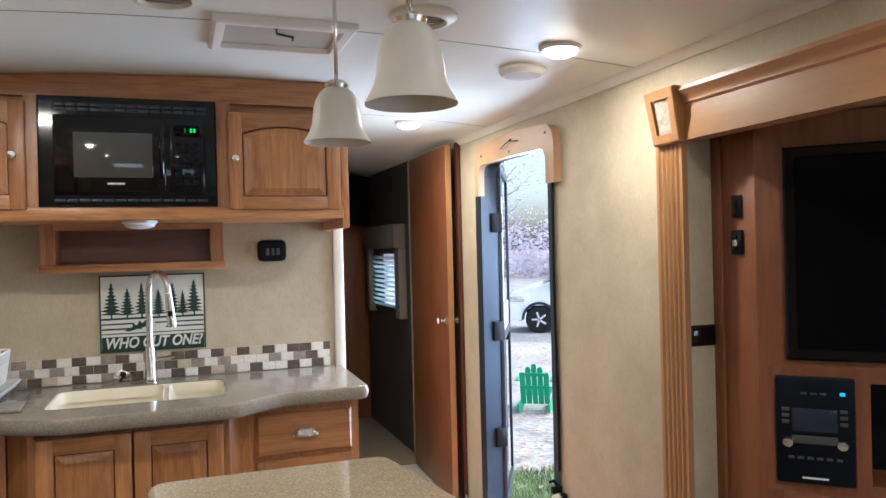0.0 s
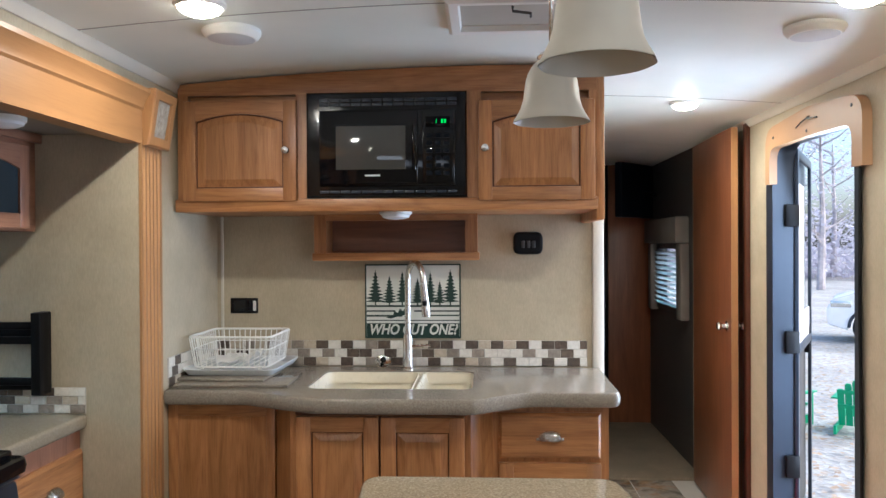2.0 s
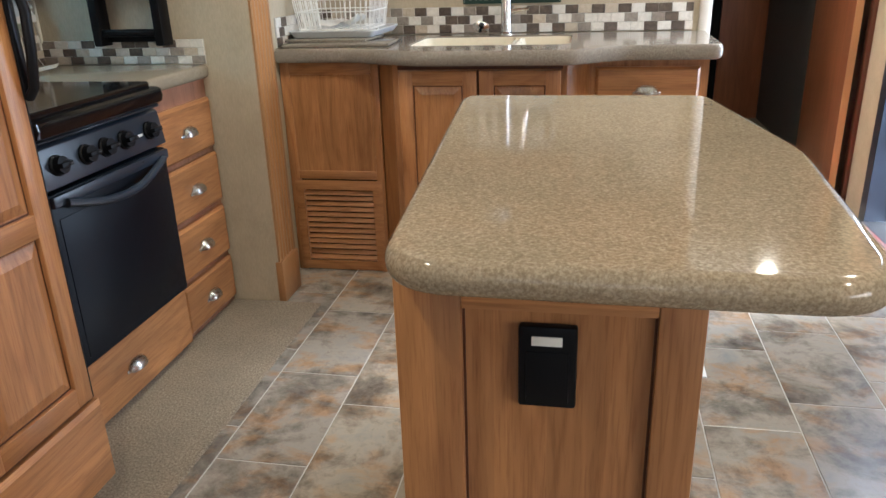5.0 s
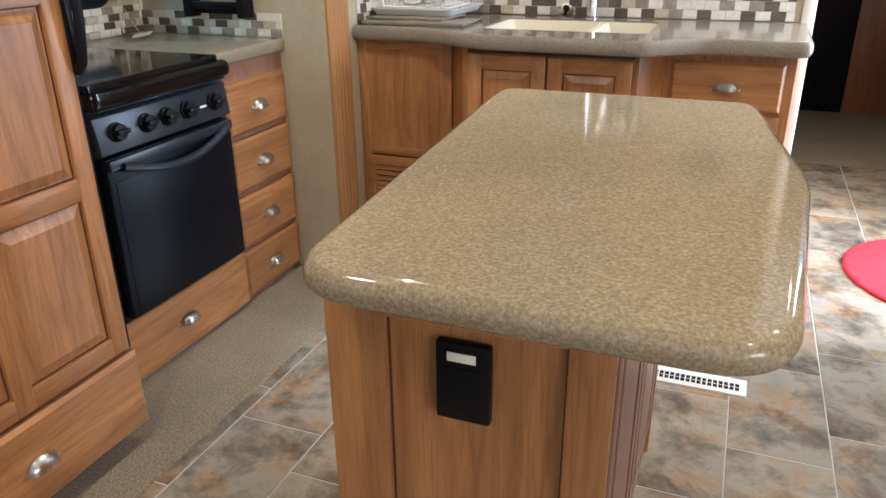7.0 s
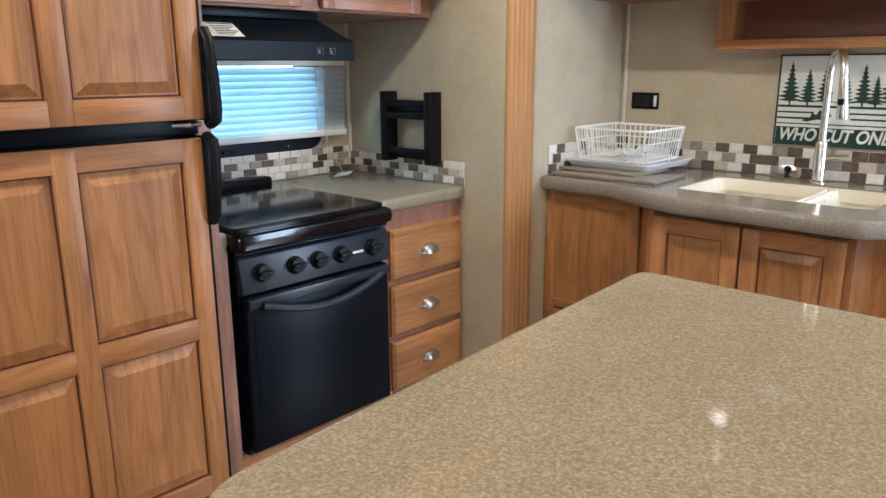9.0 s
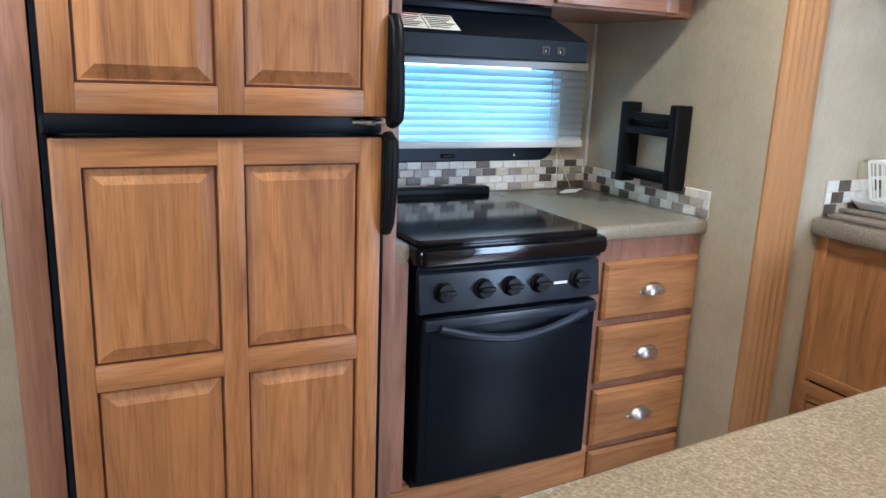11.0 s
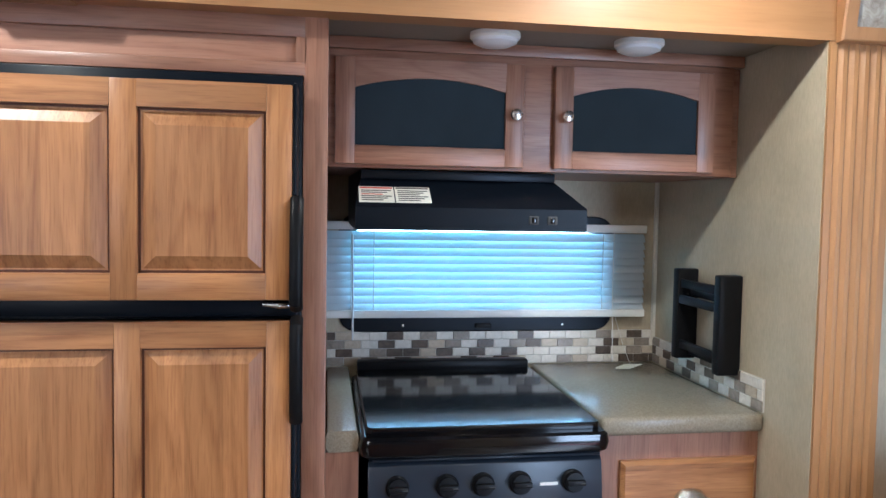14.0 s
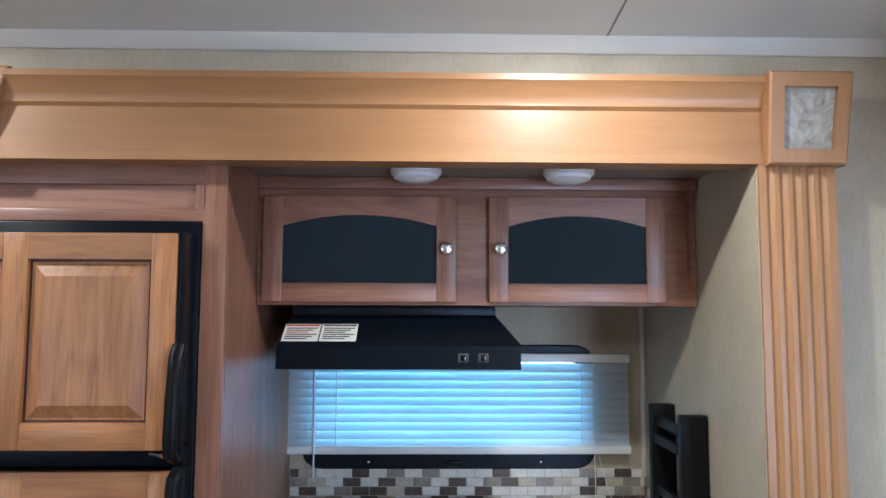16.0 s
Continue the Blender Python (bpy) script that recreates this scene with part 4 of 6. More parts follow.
part("fallen_tree", flat_shape(fallen, 0.0118, 0.0124), SIGN_GREEN, sg)
cu = bpy.data.curves.new("sign_text", "FONT")
cu.body, cu.size, cu.align_x, cu.align_y, cu.shear, cu.extrude, cu.offset = "WHO CUT ONE?", 0.064, "CENTER", "CENTER", 0.25, 0.0004, 0.0018
tmp = new("tmp_text", cu)
text_me = bpy.data.meshes.new_from_object(tmp.evaluated_get(bpy.context.evaluated_depsgraph_get()))
bpy.data.objects.remove(tmp)
bpy.data.curves.remove(cu)
tb = bmesh.new()
tb.from_mesh(text_me)
bpy.data.meshes.remove(text_me)
wid = max(v.co.x for v in tb.verts) - min(v.co.x for v in tb.verts)
part("lettering", moved(tb, mW @ Matrix.Translation((-0.006, 1.066, 0.0122)) @ Matrix.Diagonal((0.375 / wid, 0.95, 1, 1))), SIGN_PAPER, sg)


def wall_plate(name, m, u0, u1, v0, v1, label, category, switches=()):
    t = thing(name, (m @ Vector(((u0 + u1) / 2, v0, 0))), label, category)
    pl = part("plate", moved(box(u0, u1, v0, v1, 0, 0.007, 0.003), m), BLACK, t)
    for a, b, c, d, mt in switches:
        part("insert", moved(box(a, b, c, d, 0.004, 0.0095, 0.0015), m), mt, t)
    return t


wall_plate("outlet", mW, -0.797, -0.676, 1.135, 1.202, "black horizontal outlet with a white reset tab", "outlet",
           ((-0.782, -0.705, 1.145, 1.192, BLACK_GLOSS), (-0.697, -0.684, 1.147, 1.19, WHITE)))
tp = thing("monitor_panel", (0.483, YB, 1.385), "small black rounded control panel with three buttons", "control panel")
part("case", moved(loft([[(p.x, p.y, w) for p in shrunk(rounded([(0.422, 1.385), (0.545, 1.385), (0.545, 1.479), (0.422, 1.479)], 0.028), d)] for d, w in ((0, 0), (0, 0.014), (0.004, 0.02), (0.012, 0.022))]), mW), BLACK, tp)
for i in range(3):
    part("button", moved(box(0.455 + i * 0.022, 0.470 + i * 0.022, 1.412, 1.442, 0.020, 0.0245, 0.002), mW), DARK_GREY, tp)

# dish rack on a tray and mats
mat_ = thing("drying_board", (-0.66, 2.98, 0.91), "grey-brown cutting board lying on the worktop", "board")
part("board", moved(box(-0.21, 0.21, -0.13, 0.13, 0.0, 0.012, 0.004), pose(-0.63, 2.925, 0.911, 0, 0, 2)), SINK_TOP, mat_)
part("board", moved(box(-0.17, 0.17, -0.12, 0.12, 0.0, 0.010, 0.004), pose(-0.68, 2.97, 0.924, 0, 0, -3)), SINK_TOP, mat_)
tr = thing("drain_tray", (-0.69, 3.07, 0.934), "translucent white plastic drain tray", "tray")
FROSTED = plain("milky_plastic", (0.62, 0.63, 0.64), 0.35)
tro = rounded([(-0.85, 2.89), (-0.49, 2.89), (-0.48, 3.25), (-0.848, 3.25)], 0.04)
part("tray", loft([[(p.x, p.y, z) for p in shrunk(tro, d)] for d, z in ((0.02, 0.936), (0.0, 0.958), (0.0, 0.962), (0.008, 0.960), (0.026, 0.941))]), FROSTED, tr)
dr = thing("dish_rack", (-0.69, 3.07, 0.945), "white coated wire dish rack", "dish rack")
WIRE = plain("white_coated_wire", (0.85, 0.84, 0.80), 0.4)


def ring(z, g):
    p = rounded([(-0.818 - g, 2.945 - g), (-0.532 + g, 2.945 - g), (-0.532 + g, 3.21 + g), (-0.818 - g, 3.21 + g)], 0.03)
    return [(q.x, q.y, z) for q in p]


lo, hi, RACK_G = ring(0.962, 0.0), ring(1.078, 0.016), 0.016
part("rim_wire", tube(hi + [hi[0]], 0.0045, 8), WIRE, dr)
part("floor_wire", tube(lo + [lo[0]], 0.003, 8), WIRE, dr)
mid = ring(1.03, 0.009)
part("rim_wire", tube(mid + [mid[0]], 0.0025, 8), WIRE, dr)
for i in range(14):
    t = (i + 0.5) / 14
    for y0, y1 in ((2.945, 2.945 - RACK_G), (3.21, 3.21 + RACK_G)):
        if y0 < 3 and 4 < i < 9:
            continue
        x = -0.818 + 0.286 * t
        part("upright_wire", tube([(x, y0, 0.962), (x + (t - 0.5) * 2 * RACK_G, y1, 1.078)], 0.0022, 6), WIRE, dr)
    for x0, x1 in ((-0.818, -0.818 - RACK_G), (-0.532, -0.532 + RACK_G)):
        y = 2.945 + 0.265 * t
        part("upright_wire", tube([(x0, y, 0.962), (x1, y + (t - 0.5) * 2 * RACK_G, 1.078)], 0.0022, 6), WIRE, dr)
for i in range(8):
    x = -0.79 + 0.03 * i
    part("cross_wire", tube([(x, 2.95, 0.965), (x, 3.2, 0.965)], 0.002, 6), WIRE, dr)
for x in (-0.79, -0.565):
    for y in (2.96, 3.19):
        part("foot", box(x - 0.006, x + 0.006, y - 0.006, y + 0.006, 0.941, 0.966, 0.002), WHITE, dr)
cl = thing("dish_cloth", (-0.66, 3.08, 0.967), "crumpled white cloth in the dish rack", "cloth")
bm = bmesh.new()
bmesh.ops.create_grid(bm, x_segments=16, y_segments=12, size=0.5)
for v in bm.verts:
    h = 0.03 * noise.noise(Vector((v.co.x * 5, v.co.y * 5, 2))) + 0.012
    v.co = (-0.67 + v.co.x * 0.16, 3.06 + v.co.y * 0.14, 0.970 + max(0, h) + 0.05 * max(0, v.co.x) ** 2 * 2)
bmesh.ops.solidify(bm, geom=bm.faces[:], thickness=0.003)
part("fold", bm, WHITE, cl)

# ---- kitchen slide-out ----
# refrigerator in its cabinet
FX = -0.84
mF = facing((FX, 0, 0), "x")
fc = thing("refrigerator_cabinet", (FX, 1.02, 0), "oak cabinet frame round the built-in refrigerator", "cabinet")
part("stile", box(FX - 0.02, FX, 1.340, 1.389, 0.0, 1.76, 0.003), VENEER_SHADE["z"], fc)
part("side_panel", box(WX, FX - 0.02, 1.369, 1.389, 0.0, 1.785), VENEER_SHADE["z"], fc)
part("stile", box(FX - 0.02, FX, 0.64, 0.705, 0.0, 1.76, 0.003), VENEER_SHADE["z"], fc)
part("side_panel", box(WX, FX - 0.02, 0.64, 0.66, 0.0, 1.785), VENEER_SHADE["z"], fc)
hb = part("header", box(FX - 0.02, FX - 0.012, 0.705, 1.345, 1.64, 1.76), VENEER_SHADE["y"], fc)
part("rail", box(FX - 0.012, FX, 0.705, 1.345, 1.64, 1.665, 0.002), VENEER_SHADE["y"], fc)
part("rail", box(FX - 0.012, FX, 0.705, 1.345, 1.715, 1.76, 0.002), VENEER_SHADE["y"], fc)
part("stile", box(FX - 0.012, FX, 1.325, 1.345, 1.665, 1.715), VENEER_SHADE["z"], fc)
part("toe_rail", box(FX - 0.02, FX, 0.705, 1.345, 0.0, 0.278, 0.003), VENEER_SHADE["y"], fc)
part("drawer_box", box(FX - 0.02, FX + 0.062, 0.70, 1.33, 0.05, 0.272, 0.003), VENEER_SHADE["y"], fc)
drawer_front(fc, facing((FX + 0.062, 0, 0), "x"), 0.69, 1.335, 0.062, 0.274, "y")
rf = thing("refrigerator", (FX, 1.02, 0.28), "two-door refrigerator with oak inset panels and black handles", "refrigerator")
part("black_frame", box(FX - 0.5, FX + 0.006, 0.708, 1.339, 0.28, 1.638, 0.003), BLACK_SATIN, rf)
for v0, v1, pn, DX in ((1.203, 1.606, ((0, 1),), -0.767), (0.284, 1.160, ((0, 0.4926), (0.4926, 1)), -0.789)):
    mD = facing((DX, 0, 0), "x")
    d = panelled("door", rf, mD, 0.722, 1.323, v0, v1, "y", 0.048, 0.05, 0.0, 0.020, pn, 2)
    part("core", box(FX + 0.010, DX - 0.001, 0.724, 1.3215, v0 + 0.002, v1 - 0.002, 0.004), BLACK_SATIN, d)
    part("edge_strip", box(DX - 0.06, DX + 0.016, 1.3235, 1.332, v0 - 0.004, v1 + 0.004, 0.003), BLACK_SATIN, d)
    part("edge_strip", box(DX - 0.06, DX + 0.012, 0.712, 0.7215, v0 - 0.004, v1 + 0.004), BLACK_SATIN, d)
    zs = (1.395, 1.375, 1.225, 1.188) if v0 > 1 else (0.965, 0.985, 1.13, 1.166)
    grip = [(DX + 0.022, zs[0]), (DX + 0.038, zs[1]), (DX + 0.050, (zs[1] + zs[2]) / 2), (DX + 0.055, zs[2]), (DX + 0.050, (zs[2] + zs[3] * 2) / 3), (DX + 0.024, zs[3])]
    bar = moved(tube([(x, 0, z) for x, z in grip], 0.0085, 12), Matrix.Translation((0, 1.333, 0)) @ Matrix.Diagonal((1, 1.5, 1, 1)))
    merge(bar, box(DX + 0.012, DX + 0.026, 1.3215, 1.3445, min(zs), max(zs), 0.005))
    part("handle", bar, BLACK, d, "black moulded plastic loop handle")
DX = -0.785
part("divider_strip", box(FX + 0.004, DX - 0.012, 0.716, 1.332, 1.166, 1.212, 0.003), BLACK_SATIN, rf)
part("latch", tube([(DX - 0.012, 1.27, 1.189), (DX + 0.012, 1.30, 1.190), (DX + 0.002, 1.33, 1.189)], 0.006), CHROME, rf)

# stove
sv = thing("stove", (-0.93, 1.75, 0.235), "black propane range with five knobs and a glass cooktop cover", "stove")
SF = -0.91
Y0, Y1 = 1.482, 2.016
part("body", box(-1.52, SF - 0.03, Y0 + 0.004, Y1 - 0.004, 0.235, 0.86), BLACK_SATIN, sv)
pts = [(SF - 0.03, 0.715), (SF + 0.004, 0.720), (SF - 0.010, 0.815), (SF - 0.022, 0.822), (SF - 0.03, 0.822)]
part("control_panel", prism(pts, "y", Y0, Y1, 0.003), RANGE_PANEL, sv)
for y in (1.546, 1.656, 1.737, 1.822, 1.945):
    b = lathe([(0.0, 0), (0.026, 0.0), (0.026, 0.005), (0.0225, 0.008), (0.021, 0.022), (0.001, 0.023)], steps=22)
    merge(b, box(-0.006, 0.006, -0.021, 0.021, 0.018, 0.034, 0.002))
    kn = part("knob", moved(b, Matrix.Translation((SF - 0.003, y, 0.770)) @ pose(0, 0, 0, 0, 82, 0)), BLACK, sv)
    part("pointer", moved(box(-0.0012, 0.0012, 0.008, 0.019, 0.0335, 0.0352), Matrix.Translation((SF - 0.003, y, 0.770)) @ pose(0, 0, 0, 0, 82, 0)), DARK_GREY, kn)
part("logo_bar", moved(box(-0.001, 0.001, 1.868, 1.91, 0.762, 0.769), pose(SF - 0.0015, 0, 0)), WHITE, sv)
od = part("oven_door", box(SF - 0.03, SF, Y0 + 0.008, Y1 - 0.006, 0.25, 0.708, 0.006), BLACK_SATIN, sv)
part("top_band", box(SF - 0.004, SF + 0.012, Y0 + 0.012, Y1 - 0.01, 0.676, 0.705, 0.005), RANGE_PANEL, od)
hp = []
for k in range(13):
    t = k / 12
    hp.append((SF + 0.016 + 0.018 * math.sin(math.pi * t), Y0 + 0.05 + (Y1 - Y0 - 0.1) * t, 0.683 - 0.040 * math.sin(math.pi * t)))
part("handle", tube(hp, 0.011, 10), RANGE_PANEL, od)
part("lower_panel", box(SF - 0.002, SF + 0.002, Y0 + 0.03, Y1 - 0.03, 0.27, 0.645, 0.002), BLACK_SATIN, od)
co = part("cooktop_rim", loft([[(p.x, p.y, z) for p in shrunk(rounded([(-1.535, Y0 - 0.02), (SF + 0.022, Y0 - 0.02), (SF + 0.022, Y1 + 0.012), (-1.535, Y1 + 0.012)], 0.03), d)] for d, z in ((0.02, 0.835), (0.004, 0.845), (0, 0.862), (0.004, 0.880), (0.012, 0.885))]), BLACK_GLOSS, sv)
gc = part("glass_cover", loft([[(p.x, p.y, z) for p in shrunk(rounded([(-1.525, Y0 - 0.004), (SF - 0.012, Y0 - 0.004), (SF - 0.012, Y1 - 0.004), (-1.525, Y1 - 0.004)], 0.02), d)] for d, z in ((0, 0.886), (0, 0.897), (0.003, 0.900))]), BLACK_GLOSS, sv)
part("hinge_bar", box(-1.56, -1.515, Y0, Y1 - 0.01, 0.89, 0.925, 0.008), BLACK, sv)
part("trim_lip", tube([(SF + 0.002, Y0 + 0.01, 0.832), (SF + 0.002, Y1 - 0.01, 0.832)], 0.003), RANGE_PANEL, sv)

# counter, drawers and gap filler beside the stove
oc = thing("drawer_cabinet", (-1.0, 2.27, 0), "oak cabinet with a stack of four drawers", "cabinet")
GX = -0.993
mG = facing((GX, 0, 0), "x")
part("face_frame", box(GX - 0.02, GX, 2.03, 2.449, 0.0, 0.855), VENEER_SHADE["z"], oc)
part("side_panel", box(WX, GX - 0.02, 2.03, 2.05, 0.0, 0.855), VENEER_SHADE["z"], oc)
for v0, v1 in ((0.612, 0.785), (0.415, 0.592), (0.215, 0.394), (0.028, 0.196)):
    drawer_front(oc, mG, 2.088, 2.438, v0, v1, "y")
lo_ = thing("stove_base_drawer", (-1.0, 1.72, 0), "wide oak drawer below the stove", "drawer")
part("face_frame", box(GX - 0.02, GX + 0.012, 1.390, 2.029, 0.0, 0.234), VENEER_SHADE["y"], lo_)
drawer_front(lo_, facing((GX, 0, 0), "x"), 1.425, 2.07, 0.02, 0.225, "y", True, 0.036)
fl = thing("filler_panel", (-0.99, 1.43, 0), "narrow oak filler beside the stove", "panel")
part("board", box(GX - 0.02, GX + 0.055, 1.390, 1.462, 0.234, 0.845), VENEER_SHADE["z"], fl)
part("worktop_end", slab([Vector(p) for p in ((-1.59, 1.390), (-0.935, 1.390), (-0.935, 1.462), (-1.59, 1.462))], 0.845, 0.893, 0.008), SLIDE_TOP, fl)
solid("worktop", box(-1.598, -0.965, 2.031, 2.448, 0.85, 0.895, 0.012, 3), SLIDE_TOP, "grey-brown laminate worktop beside the stove", "worktop")
backsplash(facing((WX, 0, 0), "x"), 1.392, 2.445, 0.896, 1.0, 4, 11, "brown, grey and white mosaic tile strip behind the stove", 0.052)
mE = facing((0, 2.45, 0), "y")
backsplash(mE, -1.594, -0.972, 0.896, 0.978, 3, 12, "mosaic tile strip on the slide-out end wall", 0.052)

# pan rack
pr = thing("wall_rack", (-1.21, 2.40, 0.975), "black wooden ladder-style rack screwed to the wall", "rack")
for x in (-1.345, -1.115):
    part("side_board", box(x, x + 0.032, 2.385, 2.449, 0.962, 1.222, 0.005), BLACK, pr)
for z, y in ((1.18, 2.40), (1.135, 2.395), (1.155, 2.43), (1.005, 2.40), (0.985, 2.43)):
    part("bar", box(-1.318, -1.11, y - 0.006, y + 0.008, z - 0.012, z + 0.012, 0.003), BLACK, pr)

# range hood
hd = thing("range_hood", (-1.3, 1.73, 1.33), "black range hood with two switches and paper labels", "range hood")
prof = [(WX, 1.335), (-1.045, 1.330), (-1.040, 1.333), (-1.040, 1.383), (-1.045, 1.387), (-1.16, 1.455), (-1.16, 1.474), (WX, 1.474)]
hl = loft([[(x, 1.453 + (0.018 if (z > 1.44 and x > -1.3) else 0), z) for x, z in prof], [(x, 2.008 - (0.05 if (z > 1.44) else 0), z) for x, z in prof]])
part("canopy", hl, BLACK_SATIN, hd)
part("top_strip", box(-1.165, -1.15, 1.47, 1.96, 1.452, 1.474, 0.002), BLACK_METAL, hd)
for y in (1.876, 1.922):
    sw = part("switch", box(-1.041, -1.036, y - 0.012, y + 0.012, 1.347, 1.367, 0.002), DARK_GREY, hd)
    part("rocker", box(-1.0375, -1.0345, y - 0.006, y + 0.006, 1.35, 1.364, 0.001), BLACK_GLOSS, sw)
slope = math.degrees(math.atan2(1.455 - 1.387, 1.16 - 1.045))
for k, (ya, yb) in enumerate(((1.462, 1.545), (1.548, 1.632))):
    m = Matrix.Translation((-1.047, 0, 1.390)) @ pose(0, 0, 0, 0, slope, 0)
    lb = part("paper_label", moved(box(-0.078, -0.004, ya, yb, 0.0012, 0.0022), m), STICKER, hd, "white printed warning label")
    part("red_bar", moved(box(-0.075, -0.068, ya + 0.003, yb - 0.003, 0.0021, 0.0027), m), RED_INK if k == 0 else INK, lb)
    for j in range(6):
        part("text_bar", moved(box(-0.061 + j * 0.009, -0.057 + j * 0.009, ya + 0.006, yb - 0.006 - 0.01 * (j % 3), 0.0021, 0.0027), m), RED_INK if (k == 0 and j == 2) else DARK_GREY, lb)

# overhead cabinet
OX = -1.115
mO = facing((OX, 0, 0), "x")
ovc = thing("overhead_cabinet", (OX, 1.9, 1.475), "oak overhead cabinet with dark cloth door panels", "cabinet")
part("carcass", box(WX, OX - 0.02, 1.390, 2.445, 1.478, 1.783), VENEER_SHADE["y"], ovc)
part("face_frame", box(OX - 0.02, OX, 1.390, 2.42, 1.476, 1.755, 0.002), VENEER_SHADE["y"], ovc)
part("end_panel", box(OX - 0.3, OX - 0.0205, 2.42, 2.448, 1.476, 1.755), VENEER_SHADE["z"], ovc)
part("crown", box(OX - 0.02, OX + 0.008, 1.390, 2.445, 1.755, 1.784, 0.003), VENEER_SHADE["y"], ovc)
for a, b, kx in ((1.405, 1.862, 1.838), (1.940, 2.362, 1.966)):
    # oak doors given the darker frame tone as painted shade
    d = panelled("door", ovc, mO, a, b, 1.484, 1.735, "y", 0.047, 0.045, 0.026, 0.019, ((0, 1),), 1, FABRIC_BLACK, VENEER_SHADE)
    knob(d, mO, kx, 1.610)
for y in (1.767, 2.116):
    pl = thing("puck_light", (-1.015, y, 1.78), "round white ceiling puck light, switched off", "lamp", "slide-out puck lights")
    part("base", lathe([(0.058, 0.006), (0.058, -0.006), (0.054, -0.010)], (-1.015, y, 1.78)), WHITE, pl)
    part("lens", lathe([(0.053, -0.008), (0.05, -0.017), (0.034, -0.024), (0.002, -0.026)], (-1.015, y, 1.78)), LENS_OFF, pl)

# slide-out window with a slatted blind
wn_ = thing("window_1", (WX, 1.86, 1.0), "dark-framed window behind the stove", "window", kind="structure")
wo = rounded([(1.425, 1.0), (2.30, 1.0), (2.30, 1.365), (1.425, 1.365)], 0.07)
wi = rounded([(WY0, WZ0), (WY1, WZ0), (WY1, WZ1), (WY0, WZ1)], 0.05)
part("window_frame", loft([[(WX + w, p.x, p.y) for p in o] for o, w in ((wo, 0.0), (wo, 0.008), (shrunk(wo, 0.004), 0.012), (wi, 0.012), (wi, -0.045))], False, False), BLACK_METAL, wn_)
gp = part("pane", box(WX - 0.036, WX - 0.032, WY0 + 0.002, WY1 - 0.002, WZ0 + 0.002, WZ1 - 0.002), GLASS, wn_)
gp.visible_shadow = False
part("latch", box(WX + 0.010, WX + 0.024, 1.85, 1.90, 1.012, 1.026, 0.003), BLACK, wn_)
for y in (1.62, 2.13):
    part("screw", box(WX + 0.011, WX + 0.014, y, y + 0.007, 1.016, 1.023, 0.001), CHROME, wn_)
bl = thing("window_blind", (WX + 0.03, 1.885, 1.045), "white slatted mini blind, lowered and nearly closed", "blind")
BX = WX + 0.034
part("head_rail", box(BX - 0.014, BX + 0.014, 1.378, 2.395, 1.315, 1.34, 0.003), WHITE, bl)
nsl = 10
for i in range(nsl):
    z = 1.298 - i * 0.0242
    cs = []
    for k in range(6):
        s = -1 + 2 * k / 5
        cs.append((0.0148 * s, 0.0024 * (1 - s * s)))
    ang = radians(57)
    prof = [(BX + c * math.cos(ang) - h * math.sin(ang) * -1, z - c * math.sin(ang) + h * math.cos(ang)) for c, h in cs]
    prof2 = [(x + 0.0006, zz + 0.0005) for x, zz in prof]
    part("slat", prism(prof + prof2[::-1], "y", 1.382, 2.392), SLAT, bl)
part("bottom_rail", box(BX - 0.012, BX + 0.012, 1.378, 2.396, 1.048, 1.072, 0.004), WHITE, bl)
for y in (1.462, 1.53, 2.285, 2.25):
    part("cord", tube([(BX + 0.014, y, 1.315), (BX + 0.014, y, 1.07)], 0.0012, 6), WHITE, bl)
part("tilt_wand", tube([(BX + 0.018, 1.465, 1.30), (BX + 0.024, 1.468, 1.08), (BX + 0.026, 1.468, 0.985)], 0.003, 6), FROSTED, bl)
part("pull_cord", tube([(BX + 0.016, 2.285, 1.07), (BX + 0.02, 2.287, 0.99), (BX + 0.022, 2.286, 0.925)], 0.0015, 6), WHITE, bl)
part("cord_bead", lathe([(0.001, 0), (0.005, 0.006), (0.004, 0.02), (0.001, 0.024)], (BX + 0.022, 2.286, 0.906), 10), WHITE, bl)
tg = thing("paper_tag", (-1.50, 2.33, 0.896), "small paper tag hanging onto the worktop", "tag")
part("card", moved(box(-0.035, 0.035, -0.03, 0.03, 0, 0.001), pose(-1.49, 2.315, 0.902, 8, -10, 25)), STICKER, tg)
part("string", tube([(-1.515, 2.335, 0.905), (-1.54, 2.32, 0.96), (-1.565, 2.30, 1.05)], 0.001, 5), WHITE, tg)

# ---- island ----
isl = thing("kitchen_island", (0.28, 1.3, 0), "oak kitchen island with an outlet in its end panel", "kitchen island")
IY0, IY1, IX0, IX1 = 0.875, 1.74, 0.083, 0.475
part("body", box(IX0 + 0.02, IX1 - 0.04, IY0 + 0.02, IY1, 0.0, 0.83), WOOD["z"], isl)
mI = facing((0, IY0 + 0.02, 0), "y")
part("stile", moved(box(IX0, 0.172, 0.0, 0.832, 0, 0.02, 0.003), mI), WOOD["z"], isl)
part("stile", moved(box(0.418, IX1, 0.0, 0.832, 0, 0.02, 0.003), mI), WOOD["z"], isl)
part("rail", moved(box(0.172, 0.418, 0.775, 0.832, 0, 0.0195, 0.003), mI), WOOD["x"], isl)
part("rail", moved(box(0.172, 0.418, 0.0, 0.10, 0, 0.0195, 0.003), mI), WOOD["x"], isl)
part("panel", moved(box(0.168, 0.422, 0.09, 0.785, -0.002, 0.006), mI), WOOD["z"], isl)
